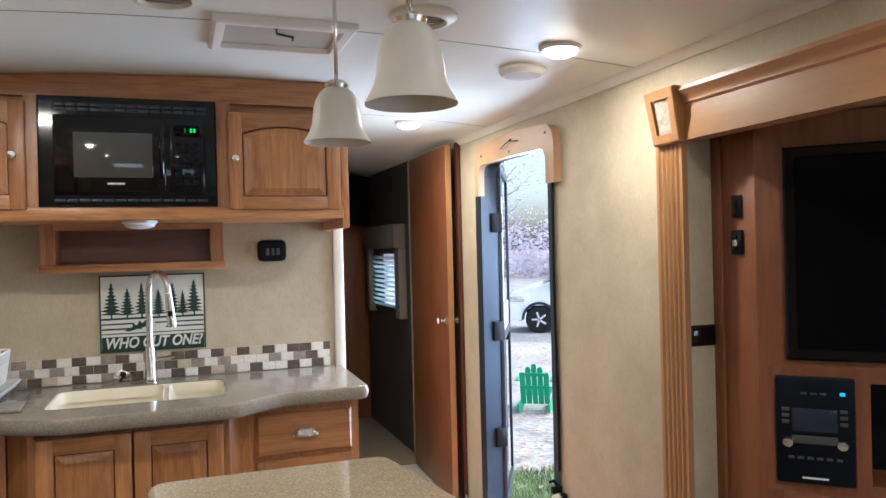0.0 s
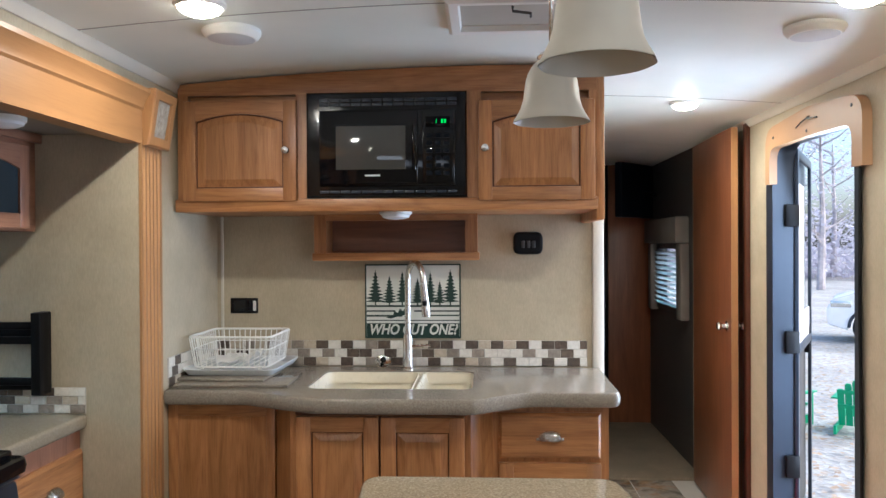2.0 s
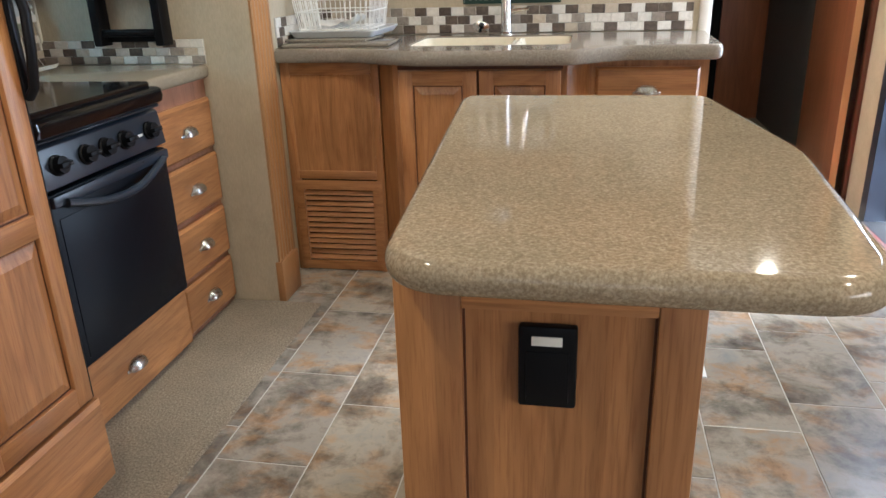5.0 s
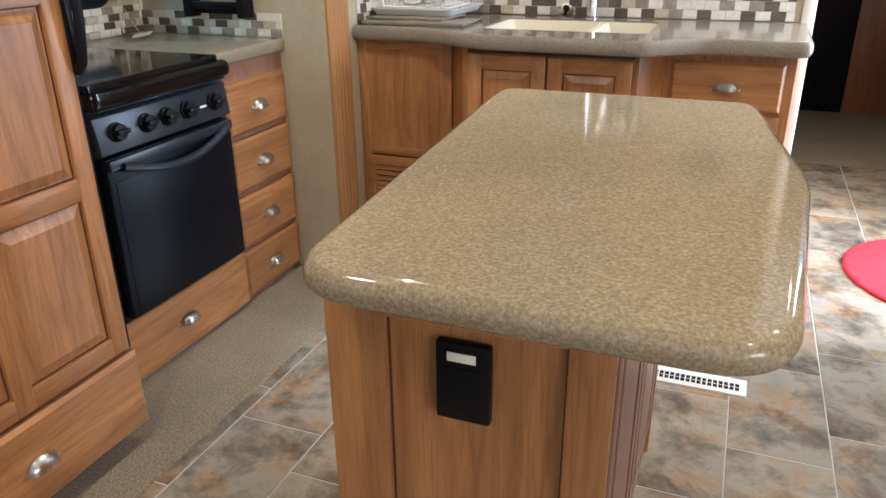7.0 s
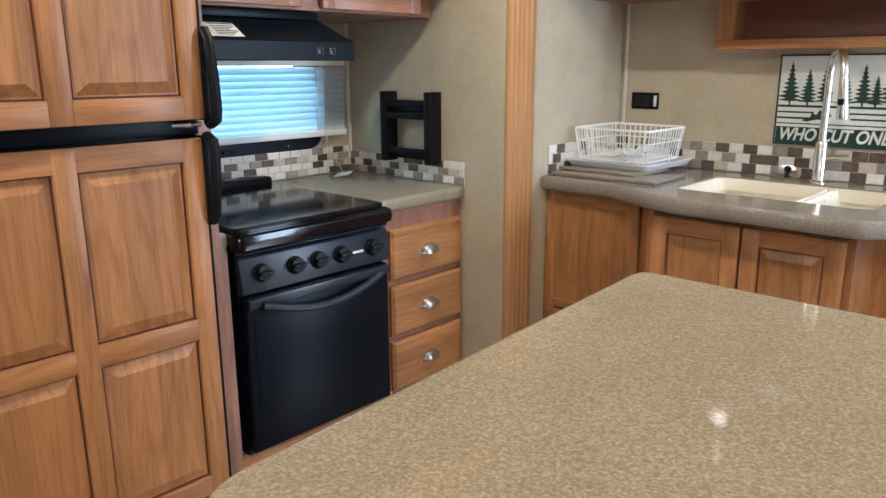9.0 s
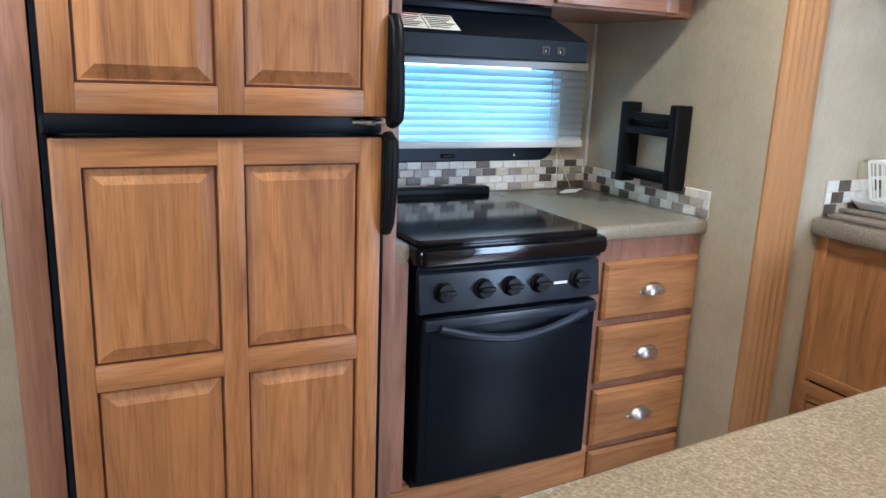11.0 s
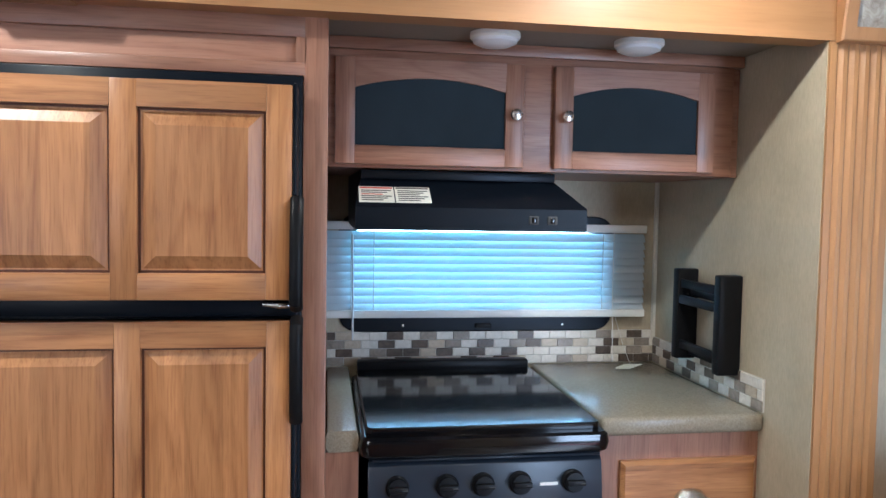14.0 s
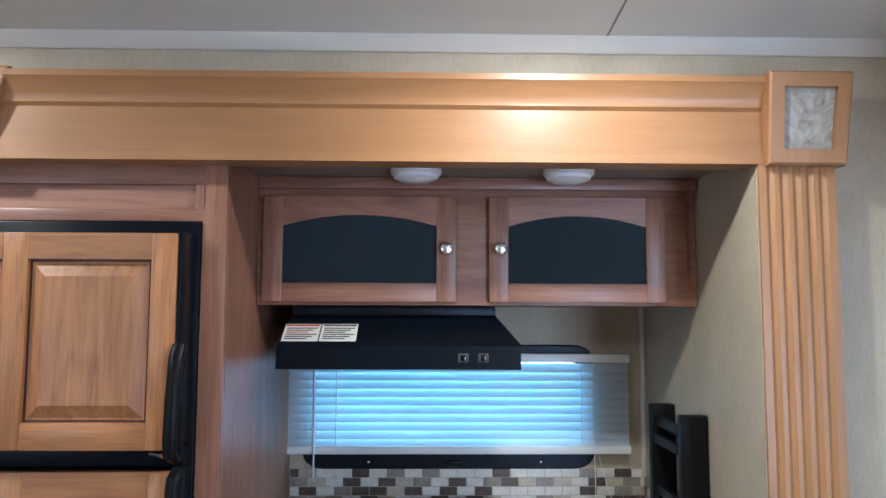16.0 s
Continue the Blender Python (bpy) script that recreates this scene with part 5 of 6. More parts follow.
# thin dark strips paint the shadow at the recessed panel's edges
for x in (0.172, 0.4145):
    part("groove", moved(box(x, x + 0.0035, 0.10, 0.775, 0.004, 0.0075), mI), GROOVE, isl)
part("side_panel", box(IX0, IX0 + 0.02, IY0 + 0.02, IY1, 0, 0.832), WOOD["z"], isl)
part("back_panel", box(IX0 + 0.02, IX1, IY1, IY1 + 0.02, 0, 0.832), WOOD["z"], isl)
mR = facing((IX1 - 0.022, 0, 0), "x")
for a, b in ((0.93, 1.31), (1.33, 1.715)):
    panelled("door", isl, mR, a, b, 0.10, 0.80, "y", 0.05, 0.05, thick=0.02, mats=CHERRY)
io = thing("outlet", (0.282, IY0 - 0.005, 0.638), "black island outlet box with a white label", "outlet")
mIO = facing((0, IY0 + 0.013, 0), "y")
part("plate", moved(box(0.246, 0.321, 0.640, 0.757, 0, 0.016, 0.004), mIO), BLACK, io)
part("label", moved(box(0.263, 0.302, 0.731, 0.744, 0.0155, 0.0175, 0.0005), mIO), STICKER, io)
part("cover", moved(box(0.256, 0.311, 0.65, 0.722, 0.014, 0.0175, 0.001), mIO), BLACK, io)
io2 = rounded([(0.088, 0.776, 0.10), (0.655, 0.768, 0.10), (0.694, 1.36, 0.6), (0.610, 1.922, 0.06), (0.003, 1.922, 0.06)], 0.07, 10)
solid("island_top", slab(io2, 0.832, 0.877, 0.02, 6), ISLAND_TOP, "speckled brown solid-surface island top with a bowed edge", "worktop", smooth=50)

# floor register and rug
rg = thing("floor_register", (0.565, 2.125, 0.002), "white metal floor heating register", "vent")
rgx0, rgx1, rgy0, rgy1 = 0.425, 0.708, 2.085, 2.172
part("frame", box(rgx0, rgx1, rgy0, rgy1, -0.001, 0.006, 0.002), WHITE, rg)
for i in range(16):
    for j in range(2):
        x = rgx0 + 0.022 + i * 0.0153
        part("slot", box(x, x + 0.011, 2.105 + j * 0.02, 2.121 + j * 0.02, 0.004, 0.0066), BLACK, rg)
rug_pts = [Vector((1.56, 2.78)), Vector((1.56, 3.58))]
for k in range(1, 20):
    a = math.pi / 2 + math.pi * k / 20
    rug_pts.append(Vector((1.42 + 0.37 * math.cos(a), 3.18 + 0.40 * math.sin(a))))
solid("rug", loft([[(p.x, p.y, z) for p in shrunk(rug_pts, d)] for d, z in ((0, 0.002), (0, 0.010), (0.008, 0.014))]), RUG, "red half-round rug on the floor by the entry door", "rug")

# ---- ceiling fixtures ----
def ceiling_lamp(x, y, watts):
    z = roof(x)
    t = thing("ceiling_light", (x, y, z - 0.02), "round lit LED ceiling puck light", "lamp", "ceiling puck lights")
    part("base", lathe([(0.068, 0.002), (0.068, -0.006), (0.06, -0.012)], (x, y, z)), WHITE, t)
    part("lens", lathe([(0.056, -0.010), (0.052, -0.020), (0.034, -0.029), (0.002, -0.033)], (x, y, z)), LAMP_GLOW, t, "glowing warm white lens")
    d = bpy.data.lights.new("ceiling_lamp", "AREA")
    d.shape, d.size, d.energy, d.color = "DISK", 0.055, watts, (1.0, 0.885, 0.68)
    o = new("ceiling_lamp", d)
    o.location = (x, y, z - 0.037)


LAMP_W = 2.4
# last two are unseen; (1.255, 0.6) is added to brighten the television side
for x, y in ((-0.44, 2.055), (1.255, 2.08), (1.205, 3.55), (-0.44, 0.6), (1.255, 0.6)):
    ceiling_lamp(x, y, LAMP_W)


def speaker(x, y):
    z = roof(x)
    t = thing("ceiling_speaker", (x, y, z - 0.02), "round white ceiling speaker cover", "speaker", "ceiling speakers")
    part("rim", lathe([(0.085, 0.002), (0.085, -0.010), (0.076, -0.022), (0.07, -0.026)], (x, y, z)), WHITE, t)
    part("grille", lathe([(0.071, -0.025), (0.05, -0.030), (0.002, -0.032)], (x, y, z)), plain("grey_speaker_mesh", (0.6, 0.61, 0.62), 0.6, grain=400.0, bump=0.4), t)


speaker(-0.44, 2.30)
speaker(1.265, 2.375)


def round_vent(x, y):
    z = roof(x)
    t = thing("ceiling_vent", (x, y, z - 0.02), "round cream ceiling air vent with slats", "vent", "round ceiling vents")
    part("rim", lathe([(0.098, 0.002), (0.095, -0.010), (0.082, -0.020), (0.066, -0.024), (0.062, -0.016), (0.06, -0.002)], (x, y, z), 36, False), TRIM, t)
    part("backing", lathe([(0.062, -0.003), (0.03, -0.0025), (0.001, -0.002)], (x, y, z)), DARK_GREY, t)
    for i in range(5):
        yy = -0.042 + i * 0.021
        h = math.sqrt(0.061 ** 2 - yy ** 2)
        part("slat", moved(box(-h, h, -0.008, 0.008, -0.001, 0.001), Matrix.Translation((x, y + yy, z - 0.013)) @ pose(0, 0, 0, 35)), TRIM, t)


round_vent(0.075, 1.955)
round_vent(0.755, 1.955)

hx0, hx1, hy0, hy1 = 0.195, 0.605, 2.095, 2.41
ht = thing("roof_hatch", (0.4, 2.22, 2.05), "white roof vent hatch with a frosted lid", "roof vent")
zz = roof(0.4)
part("frame", loft([[(x, y, z) for x, y in ((hx0 + d, hy0 + d), (hx1 - d, hy0 + d), (hx1 - d, hy1 - d), (hx0 + d, hy1 - d))] for d, z in ((0, zz + 0.003), (0.002, zz - 0.018), (0.012, zz - 0.024), (0.036, zz - 0.022), (0.042, zz - 0.002))], False, False), WHITE, ht)
part("lid", box(hx0 + 0.04, hx1 - 0.04, hy0 + 0.04, hy1 - 0.04, zz - 0.006, zz - 0.003), plain("frosted_hatch_lid", (0.42, 0.41, 0.37), 0.5), ht)
part("crank", tube([(0.38, 2.19, zz - 0.006), (0.38, 2.19, zz - 0.02), (0.43, 2.20, zz - 0.024), (0.432, 2.23, zz - 0.024)], 0.004, 8), DARK_GREY, ht)


def pendant(x, y, zb, zt):
    t = thing("pendant_light", (x, y, zb), "frosted glass bell pendant light on a nickel rod", "pendant lamp", "pendants over the island")
    h = zt - zb
    prof = [(0.0745, 0.0), (0.0725, 0.005), (0.066, 0.016), (0.0595, 0.030), (0.0555, 0.046), (0.0530, 0.068), (0.0505, 0.086), (0.046, 0.102), (0.038, 0.117), (0.027, 0.128)]
    k = h / 0.135
    outer = [(r, z * k) for r, z in prof]
    inner = [(r - 0.003, z * k) for r, z in prof[::-1]]
    steps = 40
    loops = [[(x + r * (1 + (0.012 * math.cos(10 * 2 * math.pi * i / steps) if z < 0.03 else 0)) * math.cos(2 * math.pi * i / steps), y + r * (1 + (0.012 * math.cos(10 * 2 * math.pi * i / steps) if z < 0.03 else 0)) * math.sin(2 * math.pi * i / steps), zb + z) for i in range(steps)] for r, z in outer + inner]
    part("shade", loft(loops, False, False), FROST, t, "frosted white glass bell shade", 60)
    part("cap", lathe([(0.026, h - 0.006), (0.028, h + 0.002), (0.02, h + 0.010), (0.008, h + 0.016)], (x, y, zb)), CHROME, t)
    part("socket", lathe([(0.016, h - 0.05), (0.016, h - 0.005)], (x, y, zb), 16), WHITE, t)
    part("rod", tube([(x, y, zt + 0.01), (x, y, roof(x) - 0.01)], 0.0045, 10), CHROME, t)
    part("canopy", lathe([(0.055, 0.0), (0.055, -0.008), (0.03, -0.02), (0.006, -0.022)], (x, y, roof(x))), CHROME, t)


pendant(0.432, 1.618, 1.667, 1.793)
pendant(0.443, 1.105, 1.656, 1.788)

# ---- entry door ----
dh = thing("door_hood", (1.60, 3.2, 1.69), "tan arched wooden hood trim over the entry door", "door trim")
y0, y1, z0, z1 = 2.735, 3.60, 1.685, 1.957
outer = [(y0, z0 + 0.005)] + [(p.x, p.y) for p in rounded([(y0, 1.75, 0), (y0, z1 - 0.02, 0.13), ((y0 + y1) / 2, z1 + 0.01, 0.5), (y1, z1 - 0.02, 0.13), (y1, 1.75, 0)], 0.1)] + [(y1, z0 + 0.005)]
HY = 3.553
inner = [(HY, z0 + 0.005)] + [(p.x, p.y) for p in rounded([(HY, 1.72, 0), (HY, 1.848, 0.09), ((DY0 + HY) / 2, 1.851, 0), (DY0, 1.842, 0.09), (DY0, 1.72, 0)], 0.08)] + [(DY0, z0 + 0.005)]
HOOD = plain("tan_wood_laminate", (0.40, 0.235, 0.125), 0.45, spread=0.12)
pts = outer + inner
part("board", loft([[(XR, y, z) for y, z in pts], [(XR - 0.028, y, z) for y, z in pts], [(XR - 0.034, y, z) for y, z in pts]]), HOOD, dh)
for yy, zz_ in ((2.80, 1.90), (3.50, 1.885), (3.16, 1.865)):
    part("screw", box(XR - 0.037, XR - 0.034, yy, yy + 0.012, zz_, zz_ + 0.012, 0.001), DARK_GREY, dh)
hk = part("hook", tube([(XR - 0.036, 3.15, 1.925), (XR - 0.05, 3.14, 1.915), (XR - 0.042, 3.06, 1.908)], 0.003, 6), BLACK, dh)
part("hook", tube([(XR - 0.036, 3.14, 1.925), (XR - 0.05, 3.18, 1.908), (XR - 0.042, 3.25, 1.895)], 0.003, 6), BLACK, dh)

fr = thing("door_1", (XR + 0.03, 3.2, 0), "black metal entry door frame", "door", kind="structure")
fo = [tuple(p) for p in rounded([(DY0 - 0.02, 0.0, 0.0), (DY1 + 0.05, 0.0, 0.0), (DY1 + 0.05, DZ1, 0.1), (DY0 - 0.02, DZ1, 0.1)], 0.1)]
fi = [tuple(p) for p in rounded([(DY0 + 0.025, 0.02, 0.0), (DY1 - 0.025, 0.02, 0.0), (DY1 - 0.025, DZ1 - 0.035, 0.09), (DY0 + 0.025, DZ1 - 0.035, 0.09)], 0.09)]
part("door_frame", loft([[(XR - 0.012, *p) for p in fo], [(XR - 0.012, *p) for p in fi], [(XR + 0.085, *p) for p in fi], [(XR + 0.085, *p) for p in fo]], False, False), DOOR_METAL, fr)
part("threshold", box(XR - 0.02, XR + 0.09, DY0 + 0.02, DY1 - 0.02, 0.0, 0.022, 0.004), plain("bare_aluminium", (0.6, 0.6, 0.6), 0.35, 1.0), fr)
for z in (0.42, 0.98, 1.55):
    part("hinge", box(XR + 0.04, XR + 0.10, DY1 - 0.045, DY1 - 0.022, z - 0.05, z + 0.05, 0.004), BLACK, fr)
# the leaf stands open outward, its screen door beside it
el = thing("entry_door", (XR + 0.09, DY1 + 0.02, 0.05), "dark insulated entry door standing open outward with a pane", "door")
mL = Matrix.Translation((XR + 0.085, DY1 - 0.01, 0)) @ pose(0, 0, 0, 0, 0, 63)
part("leaf", moved(box(0.0, 0.66, 0.0, 0.045, 0.04, 1.86, 0.006), mL), DOOR_METAL, el)
part("inner_panel", moved(box(0.05, 0.61, -0.004, 0.001, 0.12, 1.0, 0.004), mL), DARK_GREY, el)
part("pane", moved(box(0.12, 0.54, -0.005, 0.05, 1.08, 1.72, 0.01), mL), WHITE, el)
part("lock", moved(box(0.55, 0.62, -0.03, 0.0, 0.86, 1.0, 0.008), mL), BLACK, el)
sd = thing("screen_door", (XR + 0.09, DY1 - 0.05, 0.05), "narrow dark aluminium screen door folded open", "door")
mL2 = Matrix.Translation((XR + 0.085, DY1 - 0.035, 0)) @ pose(0, 0, 0, 0, 0, 62)
part("frame_stile", moved(box(0.0, 0.03, -0.012, 0.004, 0.05, 1.85, 0.003), mL2), DOOR_METAL, sd)
part("frame_stile", moved(box(0.60, 0.635, -0.012, 0.004, 0.05, 1.85, 0.003), mL2), DOOR_METAL, sd)
for z in (0.05, 0.92, 1.81):
    part("frame_rail", moved(box(0.03, 0.60, -0.012, 0.004, z, z + 0.04, 0.003), mL2), DOOR_METAL, sd)
part("slide_panel", moved(box(0.03, 0.60, -0.004, 0.0, 0.96, 1.1, 0.001), mL2), FROSTED, sd)

fe = thing("fire_extinguisher", (1.545, 2.775, 0.16), "small white fire extinguisher with a red label and black head", "fire extinguisher")
part("bottle", lathe([(0.03, 0.0), (0.036, 0.006), (0.038, 0.02), (0.038, 0.19), (0.032, 0.215), (0.016, 0.235), (0.014, 0.25)], (1.562, 2.765, 0.18)), WHITE, fe)
part("label", lathe([(0.0385, 0.03), (0.0388, 0.032), (0.0388, 0.11), (0.0385, 0.112)], (1.562, 2.765, 0.18), 28, False), RED_INK, fe)
part("strap", lathe([(0.0395, 0.125), (0.040, 0.127), (0.040, 0.147), (0.0395, 0.149)], (1.562, 2.765, 0.18), 28, False), BLACK, fe)
part("head", box(1.535, 1.59, 2.75, 2.78, 0.425, 0.46, 0.006), BLACK, fe)
part("lever", tube([(1.57, 2.765, 0.46), (1.545, 2.765, 0.49), (1.52, 2.765, 0.485)], 0.008, 8), BLACK, fe)
part("bracket", box(1.598, XR, 2.74, 2.79, 0.2, 0.42, 0.003), BLACK, fe)
fe.scale, fe.location.x = (0.82, 0.82, 0.84), 1.557
cs_ = thing("door_seal_cord", (XR - 0.01, 2.77, 0.45), "thin black cord hanging beside the entry door", "cord")
part("cord", tube([(XR - 0.012, 2.792, 1.69), (XR - 0.016, 2.79, 1.2), (XR - 0.012, 2.785, 0.7), (XR - 0.018, 2.775, 0.47)], 0.006, 6), BLACK, cs_)

# inner wooden door to the bedroom
wd = thing("bedroom_door", (1.53, 4.3, 0.01), "reddish-brown flush wooden door standing open along the hall wall", "door")
a, b = Vector((1.555, 4.63)), Vector((1.532, 3.885))
ddir = (b - a).normalized()
mH = Matrix.Translation((a.x, a.y, 0)) @ Matrix(((ddir.x, -ddir.y, 0), (ddir.y, ddir.x, 0), (0, 0, 1))).to_4x4()
wl = (b - a).length
part("leaf", moved(box(0.0, wl, -0.017, 0.017, 0.012, 2.0, 0.003), mH), CHERRY["z"], wd)
part("edge_band", moved(box(wl - 0.001, wl + 0.002, -0.016, 0.016, 0.014, 1.998), mH), HONEY["z"], wd)
for s in (-1, 1):
    prof = [(0.026, 0.0), (0.026, 0.005), (0.012, 0.01), (0.011, 0.024), (0.02, 0.034), (0.022, 0.044), (0.016, 0.052), (0.001, 0.054)]
    part("knob", moved(lathe(prof, steps=18), mH @ Matrix.Translation((wl - 0.06, s * 0.017, 1.012)) @ pose(0, 0, 0, -90 * s)), CHROME, wd, "satin nickel door knob")
part("door_stop", moved(lathe([(0.012, 0.0), (0.012, 0.01), (0.006, 0.012), (0.006, 0.05), (0.009, 0.052), (0.001, 0.055)], (0, 0, 0), 12), Matrix.Translation((1.575, 3.83, 0.0))), CHROME, wd)
# dark strip paints the shaded gap between door leaf and wall
solid("jamb", box(1.588, XR, 3.885, 3.93, 0, 2.04, 0.003), GROOVE, "dark reddish strip standing in for the shaded gap beside the bedroom door", "trim", "structure")

# ---- TV corner ----
ec = thing("entertainment_center", (1.9, 1.6, 0), "reddish wood corner cabinet holding a television and stereo", "cabinet")
c45 = math.sqrt(0.5)
P0 = Vector((1.69, 1.725, 0))
mT = Matrix.Translation(P0) @ Matrix(((c45, 0, -c45), (-c45, 0, -c45), (0, 1, 0))).to_4x4()
part("side_panel", box(1.69, 1.71, 1.725, 1.905, 0, 1.785, 0.002), CHERRY["z"], ec)
part("side_stile", box(1.682, 1.69, 1.86, 1.904, 0, 1.785, 0.002), CHERRY["z"], ec)
part("front_panel", moved(box(0.0, 1.15, 1.06, 1.785, -0.02, 0.0), mT), CHERRY["z"], ec)
part("front_panel", moved(box(0.0, 0.285, 0.70, 1.06, -0.02, 0.0), mT), CHERRY["z"], ec)
part("niche_back", moved(box(0.275, 1.15, 0.70, 1.06, -0.20, -0.18), mT), BLACK, ec)
part("niche_rail", moved(box(0.275, 1.15, 1.02, 1.06, -0.18, 0.0), mT), CHERRY["x"], ec)
part("niche_rail", moved(box(0.275, 1.15, 0.70, 0.735, -0.18, 0.0), mT), CHERRY["x"], ec)
part("front_panel", moved(box(0.0, 1.15, 0.0, 0.70, -0.02, 0.0), mT), CHERRY["z"], ec)
part("lower_rail", moved(box(0.06, 1.1, 0.05, 0.70, 0.0, 0.012, 0.004), mT), CHERRY["x"], ec)
tv = thing("television", tuple(mT @ Vector((0.5, 1.08, 0))), "flat black television in the corner cabinet", "television")
part("bezel", moved(loft([[(x, y, w) for x, y in ((0.075 + d, 1.082 + d), (1.05 - d, 1.082 + d), (1.05 - d, 1.69 - d), (0.075 + d, 1.69 - d))] for d, w in ((0, 0.001), (0, 0.02), (0.006, 0.026), (0.03, 0.024), (0.034, 0.016))]), mT), BLACK_GLOSS, tv)
part("screen", moved(box(0.108, 1.017, 1.115, 1.657, 0.0155, 0.0175), mT), DARK_SCREEN, tv)
mSt = mT @ Matrix.Translation((-0.047, 0.0, 0.0)) @ Matrix.Diagonal((1.12, 1.0, 1.0, 1.0))
rd = thing("stereo", tuple(mT @ Vector((0.17, 0.73, 0))), "black wall-mounted stereo with two knobs and a display", "stereo")
part("face", moved(box(0.08, 0.262, 0.728, 1.035, 0.0, 0.02, 0.008), mSt), BLACK_SATIN, rd)
part("display", moved(box(0.118, 0.222, 0.88, 0.945, 0.0195, 0.0215, 0.001), mSt), plain("stereo_display", (0.02, 0.025, 0.04), 0.15, bump=0.0), rd)
part("slot", moved(box(0.118, 0.222, 0.845, 0.868, 0.0195, 0.0225, 0.002), mSt), DARK_GREY, rd)
for u in (0.108, 0.232):
    part("knob", moved(lathe([(0.015, 0), (0.015, 0.006), (0.012, 0.014), (0.001, 0.015)], (0, 0, 0), 18), mSt @ Matrix.Translation((u, 0.847, 0.02))), CHROME, rd)
part("power_light", moved(box(0.228, 0.24, 0.985, 0.995, 0.0195, 0.022, 0.001), mSt), BLUE_LED, rd)
for i in range(6):
    part("button", moved(box(0.108 + i * 0.022, 0.122 + i * 0.022, 0.80, 0.808, 0.0195, 0.0225, 0.001), mSt), DARK_GREY, rd)
for j in range(3):
    part("button", moved(box(0.095, 0.112, 0.90 + j * 0.018, 0.91 + j * 0.018, 0.0195, 0.0225, 0.001), mSt), DARK_GREY, rd)
    part("button", moved(box(0.228, 0.245, 0.90 + j * 0.018, 0.91 + j * 0.018, 0.0195, 0.0225, 0.001), mSt), DARK_GREY, rd)
for i in range(3):
    part("button", moved(box(0.14 + i * 0.022, 0.154 + i * 0.022, 0.985, 0.991, 0.0195, 0.022, 0.001), mSt), DARK_GREY, rd)
part("logo_bar", moved(box(0.14, 0.2, 0.745, 0.75, 0.0195, 0.0215), mSt), WHITE, rd)
mSw = Matrix.Translation((1.69, 0, 0)) @ Matrix(((0, 0, -1), (-1, 0, 0), (0, 1, 0))).to_4x4()
s1 = thing("light_switch", (1.685, 1.795, 1.495), "black rocker light switch on the wood panel", "switch")
part("plate", moved(box(-1.815, -1.775, 1.495, 1.565, 0, 0.008, 0.003), mSw), BLACK, s1)
part("rocker", moved(box(-1.805, -1.785, 1.51, 1.55, 0.006, 0.012, 0.003), mSw), BLACK_GLOSS, s1)
s2 = thing("remote_holder", (1.68, 1.795, 1.385), "black slide-out control switch with a key", "switch")
part("plate", moved(box(-1.818, -1.772, 1.385, 1.46, 0, 0.010, 0.004), mSw), BLACK, s2)
part("rocker", moved(box(-1.81, -1.79, 1.40, 1.445, 0.008, 0.018, 0.004), mSw), BLACK_GLOSS, s2)
part("key", moved(box(-1.796, -1.782, 1.41, 1.43, 0.010, 0.024, 0.002), mSw), CHROME, s2)
mEnd = facing((0, 1.905, 0), "y")
wall_plate("outlet", mEnd, 1.585, 1.688, 1.10, 1.165, "black outlet plate on the slide-out end wall", "outlet", ((1.597, 1.676, 1.11, 1.155, BLACK_GLOSS),))

# ---- bedroom glimpse ----
btv = thing("bedroom_television", (1.50, 5.75, 1.60), "small black television mounted high in the bedroom corner", "television")
part("screen", moved(box(-0.24, 0.24, -0.03, 0.03, 1.62, 2.02, 0.01), Matrix.Translation((1.42, 5.75, 0)) @ pose(0, 0, 0, 0, 0, 50)), BLACK_SATIN, btv)
part("arm", tube([(1.45, 5.78, 1.80), (XR, 5.9, 1.80)], 0.02), BLACK, btv)
w2 = thing("window_2", (XR, 5.42, 0.98), "bedroom window behind a blind", "window", kind="structure")
part("window_frame", loft([[(XR + w, y, z) for y, z in pts_] for pts_, w in ((((5.02, 0.95), (5.83, 0.95), (5.83, 1.43), (5.02, 1.43)), -0.012), (((5.06, 0.99), (5.79, 0.99), (5.79, 1.39), (5.06, 1.39)), -0.012), (((5.06, 0.99), (5.79, 0.99), (5.79, 1.39), (5.06, 1.39)), 0.06))], False, False), BLACK_METAL, w2)
gp2 = part("pane", box(XR + 0.03, XR + 0.034, 5.062, 5.788, 0.992, 1.388), GLASS, w2)
gp2.visible_shadow = False
bb = thing("bedroom_blind", (XR - 0.02, 5.42, 1.0), "white pleated blind half covering the bedroom window", "blind")
for i in range(11):
    z = 1.0 + i * 0.036
    part("slat", moved(box(-0.014, 0.014, 5.13, 5.80, -0.001, 0.001), Matrix.Translation((XR - 0.025, 0, z)) @ pose(0, 0, 0, 0, 50, 0)), SLAT, bb)
vl = thing("window_valance", (XR - 0.05, 5.42, 1.43), "dark padded fabric window valance with side drapes", "valance")
part("box", box(XR - 0.09, XR, 4.98, 5.90, 1.43, 1.60, 0.01), CURTAIN, vl)
part("drape", box(XR - 0.06, XR, 4.97, 5.09, 0.93, 1.43, 0.012), CURTAIN, vl)
part("drape", box(XR - 0.06, XR, 5.82, 5.91, 0.93, 1.43, 0.012), CURTAIN, vl)
wr = thing("bedroom_wardrobe", (1.15, 5.9, 0), "dark reddish wood wardrobe in the dim bedroom", "wardrobe")
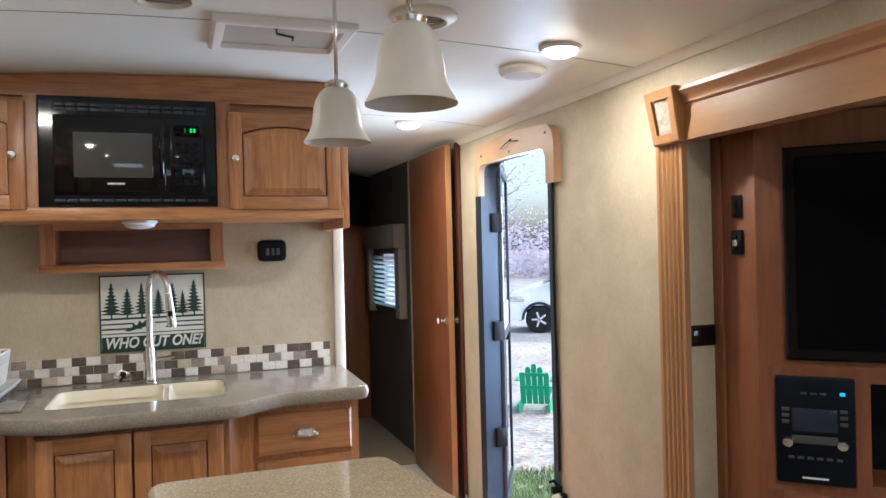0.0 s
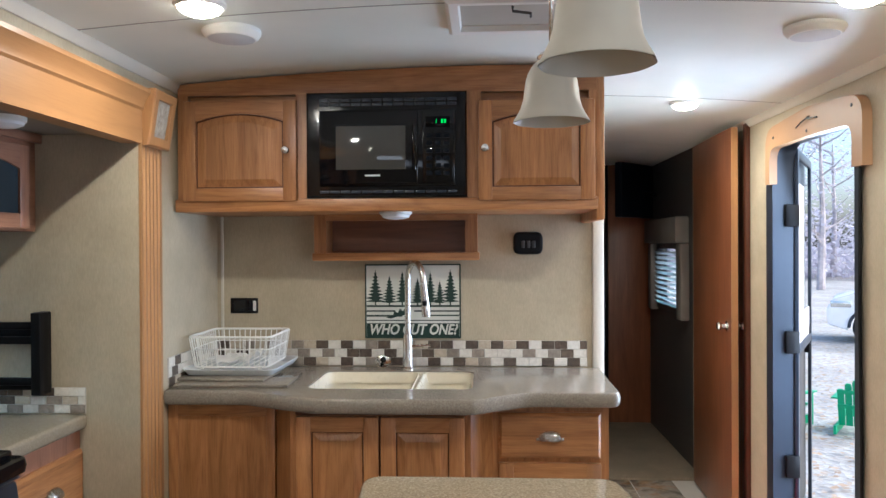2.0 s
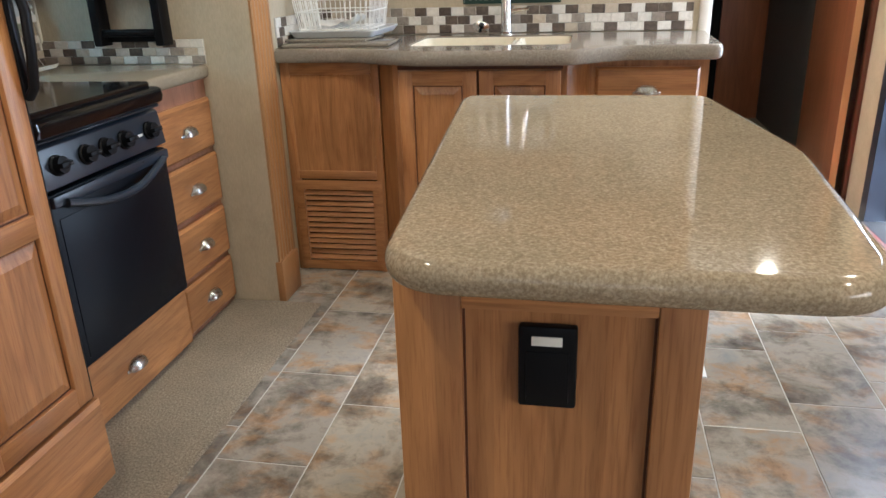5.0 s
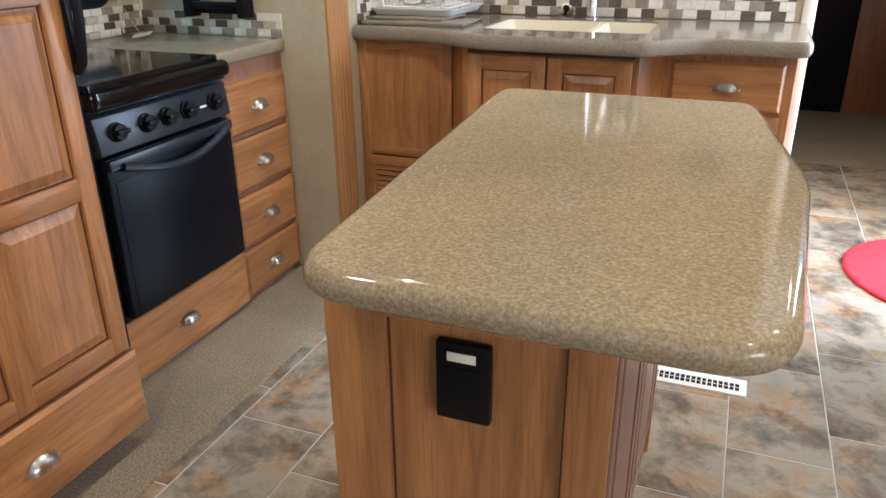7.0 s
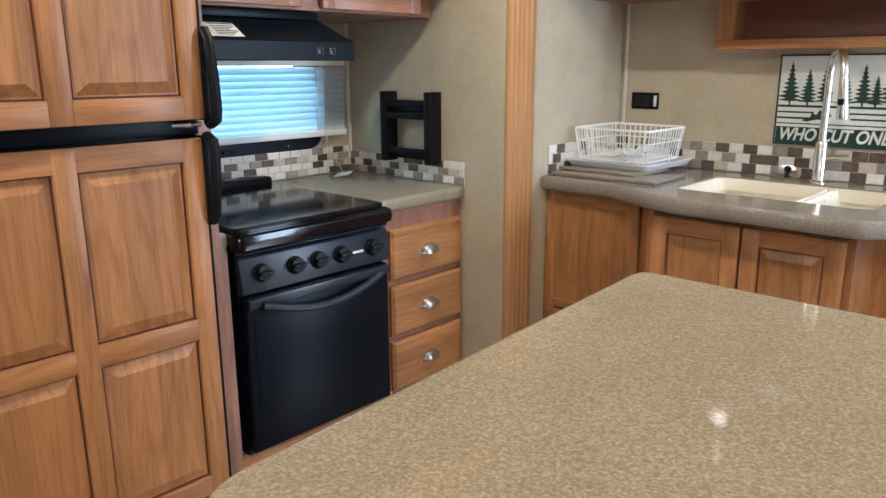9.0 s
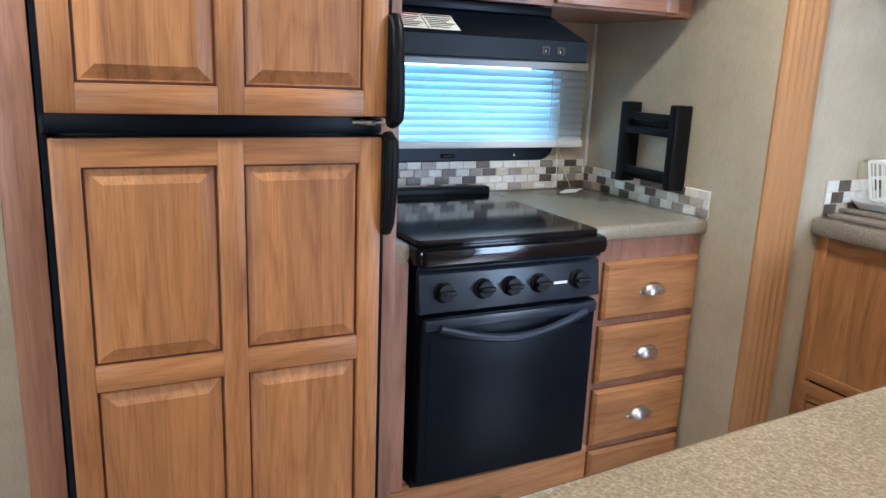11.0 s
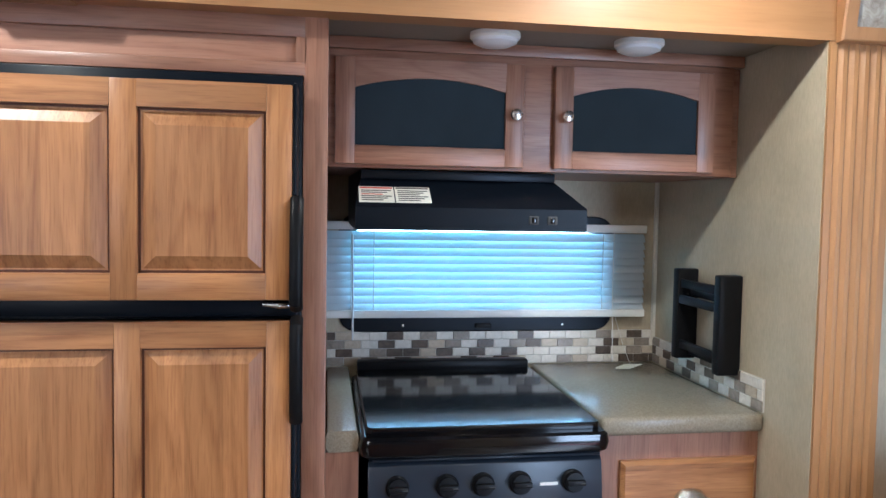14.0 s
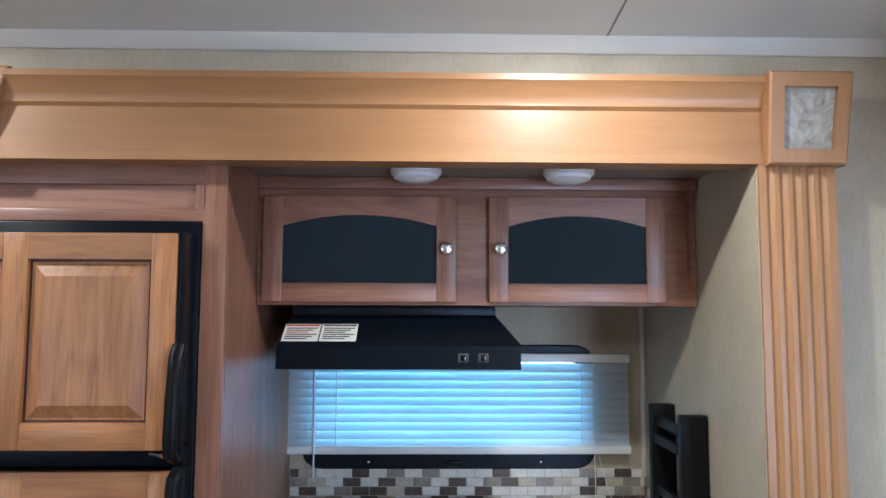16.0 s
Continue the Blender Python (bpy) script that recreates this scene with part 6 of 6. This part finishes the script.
part("door", box(1.28, XR - 0.002, 6.09, 6.13, 0.0, 2.05, 0.004), CHERRY["z"], wr)
# black board paints the unlit gap left of the wardrobe door
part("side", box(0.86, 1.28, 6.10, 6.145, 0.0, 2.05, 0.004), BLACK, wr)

# ---- outdoors ----
GZ = -0.9
bm = bmesh.new()
bmesh.ops.create_grid(bm, x_segments=60, y_segments=60, size=300)
for v in bm.verts:
    v.co.z = GZ - 0.02 + 0.03 * noise.noise(v.co * 0.07)
solid("ground", bm, ground_mat(), "pale gravel ground with fallen leaves", "ground", "structure", at=(0, 0, GZ))
rnd = random.Random(4)
bm = bmesh.new()
for i in range(34000):
    x, y = rnd.uniform(1.95, 4.2), rnd.uniform(3.0, 6.9)
    if rnd.random() > math.exp(-((x - 2.7) ** 2) * 0.9):
        continue
    h, a = rnd.uniform(0.03, 0.08), rnd.uniform(0, 6.28)
    dx, dy = 0.008 * math.cos(a), 0.008 * math.sin(a)
    lx, ly = rnd.uniform(-0.05, 0.05), rnd.uniform(-0.05, 0.05)
    bm.faces.new([bm.verts.new(p) for p in ((x - dx, y - dy, GZ - 0.02), (x + dx, y + dy, GZ - 0.02), (x + lx, y + ly, GZ + h))])
solid("grass", bm, GRASS, "green grass growing beside the trailer steps", "grass", "stuff", at=(3, 5, GZ))
bm = bmesh.new()
for i in range(2500):
    r, a = rnd.uniform(2.5, 16), rnd.uniform(0.6, 1.5)
    x, y = 1.0 + r * math.cos(a), 1.0 + r * math.sin(a)
    if x < 1.9:
        continue
    s, b = rnd.uniform(0.03, 0.06), rnd.uniform(0, 6.28)
    bm.faces.new([bm.verts.new((x + s * math.cos(b + k), y + s * 0.7 * math.sin(b + k), GZ + 0.006 + 0.02 * rnd.random())) for k in (0, 1.3, 3.1, 4.6)])
solid("fallen_leaves", bm, LEAF, "scattered brown fallen leaves on the ground", "leaves", "stuff", at=(6, 9, GZ))


def adirondack(x, y, turn, scale):
    t = thing("adirondack_chair", (0, 0, 0), "bright green slatted adirondack chair on the gravel", "chair", "green chairs outside")
    for i in range(5):
        u = -0.22 + i * 0.11
        h = 0.93 - 0.09 * abs(i - 2) ** 1.4 * 0.7
        pts = [(u - 0.049, 0.14), (u + 0.049, 0.14), (u + 0.049, h - 0.04), (u + 0.03, h), (u - 0.03, h), (u - 0.049, h - 0.04)]
        part("back_slat", moved(loft([[(p, 0.0, q) for p, q in pts], [(p, 0.02, q) for p, q in pts]]), pose(0, 0.12, 0, -14)), GREEN, t)
    for z in (0.45, 0.70):
        part("back_rail", moved(box(-0.27, 0.27, 0.02, 0.045, z, z + 0.06), pose(0, 0.12, 0, -14)), GREEN, t)
    for i in range(5):
        part("seat_slat", box(-0.27, 0.27, -0.42 + i * 0.1, -0.33 + i * 0.1, 0.33 - i * 0.015, 0.35 - i * 0.015), GREEN, t)
    for s in (-1, 1):
        part("arm", box(s * 0.325 - 0.055, s * 0.325 + 0.055, -0.45, 0.2, 0.55, 0.575, 0.006), GREEN, t)
        part("front_leg", box(s * 0.31 - 0.02, s * 0.31 + 0.02, -0.42, -0.33, 0, 0.55), GREEN, t)
        part("back_leg", box(s * 0.28 - 0.02, s * 0.28 + 0.02, -0.42, 0.45, 0.03, 0.17), GREEN, t)
    t.matrix_basis = pose(x, y, GZ - 0.01, 0, 0, turn) @ Matrix.Diagonal((scale, scale, scale, 1))
    return t


adirondack(4.88, 9.50, 146, 0.76)
adirondack(4.12, 9.95, 128, 0.76)


def car(x, y, turn):
    t = thing("parked_car", (0, 0, 0), "white compact suv parked on the far side of the yard", "car")
    prof = [(-2.2, 0.35), (-2.25, 0.8), (-2.1, 1.15), (-1.8, 1.62), (-1.3, 1.74), (0.2, 1.74), (0.5, 1.68), (1.28, 1.24), (1.7, 1.17), (2.12, 1.05), (2.28, 0.8), (2.25, 0.42), (1.83, 0.3), (1.74, 0.62), (1.55, 0.76), (1.2, 0.76), (1.02, 0.62), (0.93, 0.3), (-0.93, 0.3), (-1.02, 0.62), (-1.2, 0.76), (-1.55, 0.76), (-1.74, 0.62), (-1.83, 0.3)]
    part("body", prism(prof, "y", -0.88, 0.88, 0.03), CAR_PAINT, t)
    part("windshield", loft([[(0.56, y, 1.665), (1.25, y * 1.04, 1.275), (1.262, y * 1.04, 1.29), (0.572, y, 1.68)] for y in (-0.74, 0.74)]), BLACK_GLOSS, t)
    part("sill_cladding", box(-0.93, 0.93, -0.9, 0.9, 0.28, 0.46, 0.02), RANGE_PANEL, t)
    for s in (-1, 1):
        for pts in ([(-1.7, 1.22), (-0.75, 1.2), (-0.75, 1.62), (-1.45, 1.6)], [(-0.68, 1.2), (0.2, 1.2), (0.2, 1.64), (-0.68, 1.64)], [(0.27, 1.2), (1.1, 1.22), (0.5, 1.6), (0.27, 1.63)]):
            part("window", prism(pts, "y", s * 0.878, s * 0.888), BLACK_GLOSS, t)
        part("headlight", box(1.75, 2.2, s * 0.80 - 0.09, s * 0.80 + 0.09, 0.82, 0.98, 0.03), CHROME, t)
        part("mirror", box(0.92, 1.08, s * 0.98 - 0.09, s * 0.98 + 0.09, 1.2, 1.34, 0.03), CAR_PAINT, t)
        for wx in (-1.38, 1.38):
            arc = [(wx + r * math.cos(math.pi * k / 10), 0.36 + r * math.sin(math.pi * k / 10)) for r, ks in ((0.47, range(11)), (0.40, range(10, -1, -1))) for k in ks]
            part("arch_cladding", prism(arc, "y", s * 0.86, s * 0.90), RANGE_PANEL, t)
    for wx in (-1.38, 1.38):
        for s in (-0.8, 0.8):
            tyre = part("wheel", moved(lathe([(0.20, -0.11), (0.33, -0.11), (0.36, -0.08), (0.36, 0.08), (0.33, 0.11), (0.20, 0.11)]), Matrix.Translation((wx, s, 0.36)) @ pose(0, 0, 0, 90)), RUBBER, t)
            part("rim", moved(lathe([(0.215, -0.1), (0.215, 0.1)], (0, 0, 0)), Matrix.Translation((wx, s, 0.36)) @ pose(0, 0, 0, 90)), RIM_GREY, tyre)
            for k in range(5):
                part("spoke", moved(box(0.02, 0.21, -0.03, 0.03, -0.115, 0.115, 0.01), Matrix.Translation((wx, s, 0.36)) @ pose(0, 0, 0, 90) @ pose(0, 0, 0, 0, 0, 72 * k)), CHROME, tyre)
    t.matrix_basis = pose(x, y, GZ - 0.01, 0, 0, turn)
    return t


car(10.75, 17.8, 153)


def tree(x, y, h, seed, spread):
    r = random.Random(seed)
    t = thing("tree", (x, y, GZ - 0.05), "late-autumn deciduous tree with thin foliage paled for haze", "tree", "trees beyond the yard")
    bmt = tube([(x, y, GZ - 0.1), (x + 0.1, y, GZ + h * 0.4), (x, y + 0.1, GZ + h * 0.9)], 0.2, 8, [0.22, 0.15, 0.04])
    ends = []
    for k in range(14):
        z = GZ + h * r.uniform(0.25, 0.85)
        a, l = r.uniform(0, 6.28), spread * r.uniform(0.5, 1.0)
        e = (x + l * math.cos(a), y + l * math.sin(a), z + l * 0.6)
        ends.append(e)
        merge(bmt, tube([(x, y, z), ((x + e[0]) / 2, (y + e[1]) / 2, z + l * 0.22), e], 0.05, 5, [0.06, 0.04, 0.015]))
    part("trunk", bmt, BARK, t)
    bmc = bmesh.new()
    for e in ends:
        for j in range(45):
            p = Vector(e) + Vector((r.gauss(0, 0.6), r.gauss(0, 0.6), r.gauss(0, 0.55)))
            s, b = r.uniform(0.06, 0.15), r.uniform(0, 6.28)
            u = Vector((math.cos(b), math.sin(b), r.uniform(-0.6, 0.6))) * s
            v = Vector((-math.sin(b), math.cos(b), r.uniform(-0.6, 0.6))) * s * 0.7
            bmc.faces.new([bmc.verts.new(p + q) for q in (u, v, -u, -v)])
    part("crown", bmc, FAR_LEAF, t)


for i, (x, y, h) in enumerate(((17, 38, 9), (22, 36, 8), (26, 45, 10), (14, 44, 8), (20, 48, 11), (30, 40, 7), (24, 52, 10))):
    tree(x, y, h, 20 + i, 2.2)
bm = bmesh.new()
for i in range(11000):
    a = rnd.uniform(0.75, 1.35)
    d = rnd.uniform(52, 66)
    p = Vector((d * math.cos(a), d * math.sin(a), GZ + abs(rnd.gauss(0, 1.9))))
    s, b = rnd.uniform(0.08, 0.2), rnd.uniform(0, 6.28)
    u, v = Vector((math.cos(b), math.sin(b), rnd.uniform(-1, 1))) * s, Vector((-math.sin(b), math.cos(b), rnd.uniform(-1, 1))) * s
    bm.faces.new([bm.verts.new(p + q) for q in (u, v, -u, -v)])
solid("far_woods", bm, FAR_LEAF, "far woods along the horizon, coloured pale for haze", "woods", "stuff", at=(30, 50, GZ))

# daylight at kitchen window and entry; rear and lounge lamps are added, unseen fill
area_light("rear_fill_light", (0.4, Y_REAR - 0.02, 1.4), (0.4, 0, 1.3), 1.75, 0.38, REAR_W, (0.92, 0.96, 1.0))
area_light("lounge_fill_light", (2.60, -0.9, 1.17), (0, -0.4, 1.0), 1.5, 0.6, LOUNGE_W, (0.90, 0.95, 1.0))
area_light("kitchen_window_daylight", (WX - 0.10, 1.86, 1.18), (0, 1.86, 1.18), 0.78, 0.28, KITCHEN_W, (0.52, 0.88, 1.0))
area_light("entry_daylight", (XR + 0.35, 3.15, 1.05), (0, 2.7, 0.5), 0.6, 1.6, ENTRY_W, (0.76, 0.88, 1.0))

# ---- floor tiles, each a piece ----
PITCH, LEN, GAP = 0.2525, 0.45, 0.004
FT = finish("floor_tile", box(-PITCH / 2 + GAP / 2, PITCH / 2 - GAP / 2, -LEN / 2 + GAP / 2, LEN / 2 - GAP / 2, -0.006, 0.0, 0.0012, 1), TILE)
inv = Matrix.Translation(-floor_ob.location)
rt = random.Random(9)
OFFS = [0.30, 0.155, 0.0, 0.27, 0.09, 0.255, 0.035, 0.18, 0.33]
for c in range(9):
    cx = -0.6 - PITCH / 2 + PITCH * c
    y = -0.9 + OFFS[c] - LEN
    while y < 4.68 + LEN / 2:
        yc = y + LEN / 2
        if -0.9 < yc < 4.70 and not (yc > 3.4 and cx < 0.7):
            o = new("floor_tile", FT)
            o.parent = floor_ob
            o.matrix_basis = inv @ Matrix.Translation((cx, yc, 0.0)) @ pose(0, 0, 0, 0, 0, 180 * rt.randint(0, 1))
        y += LEN
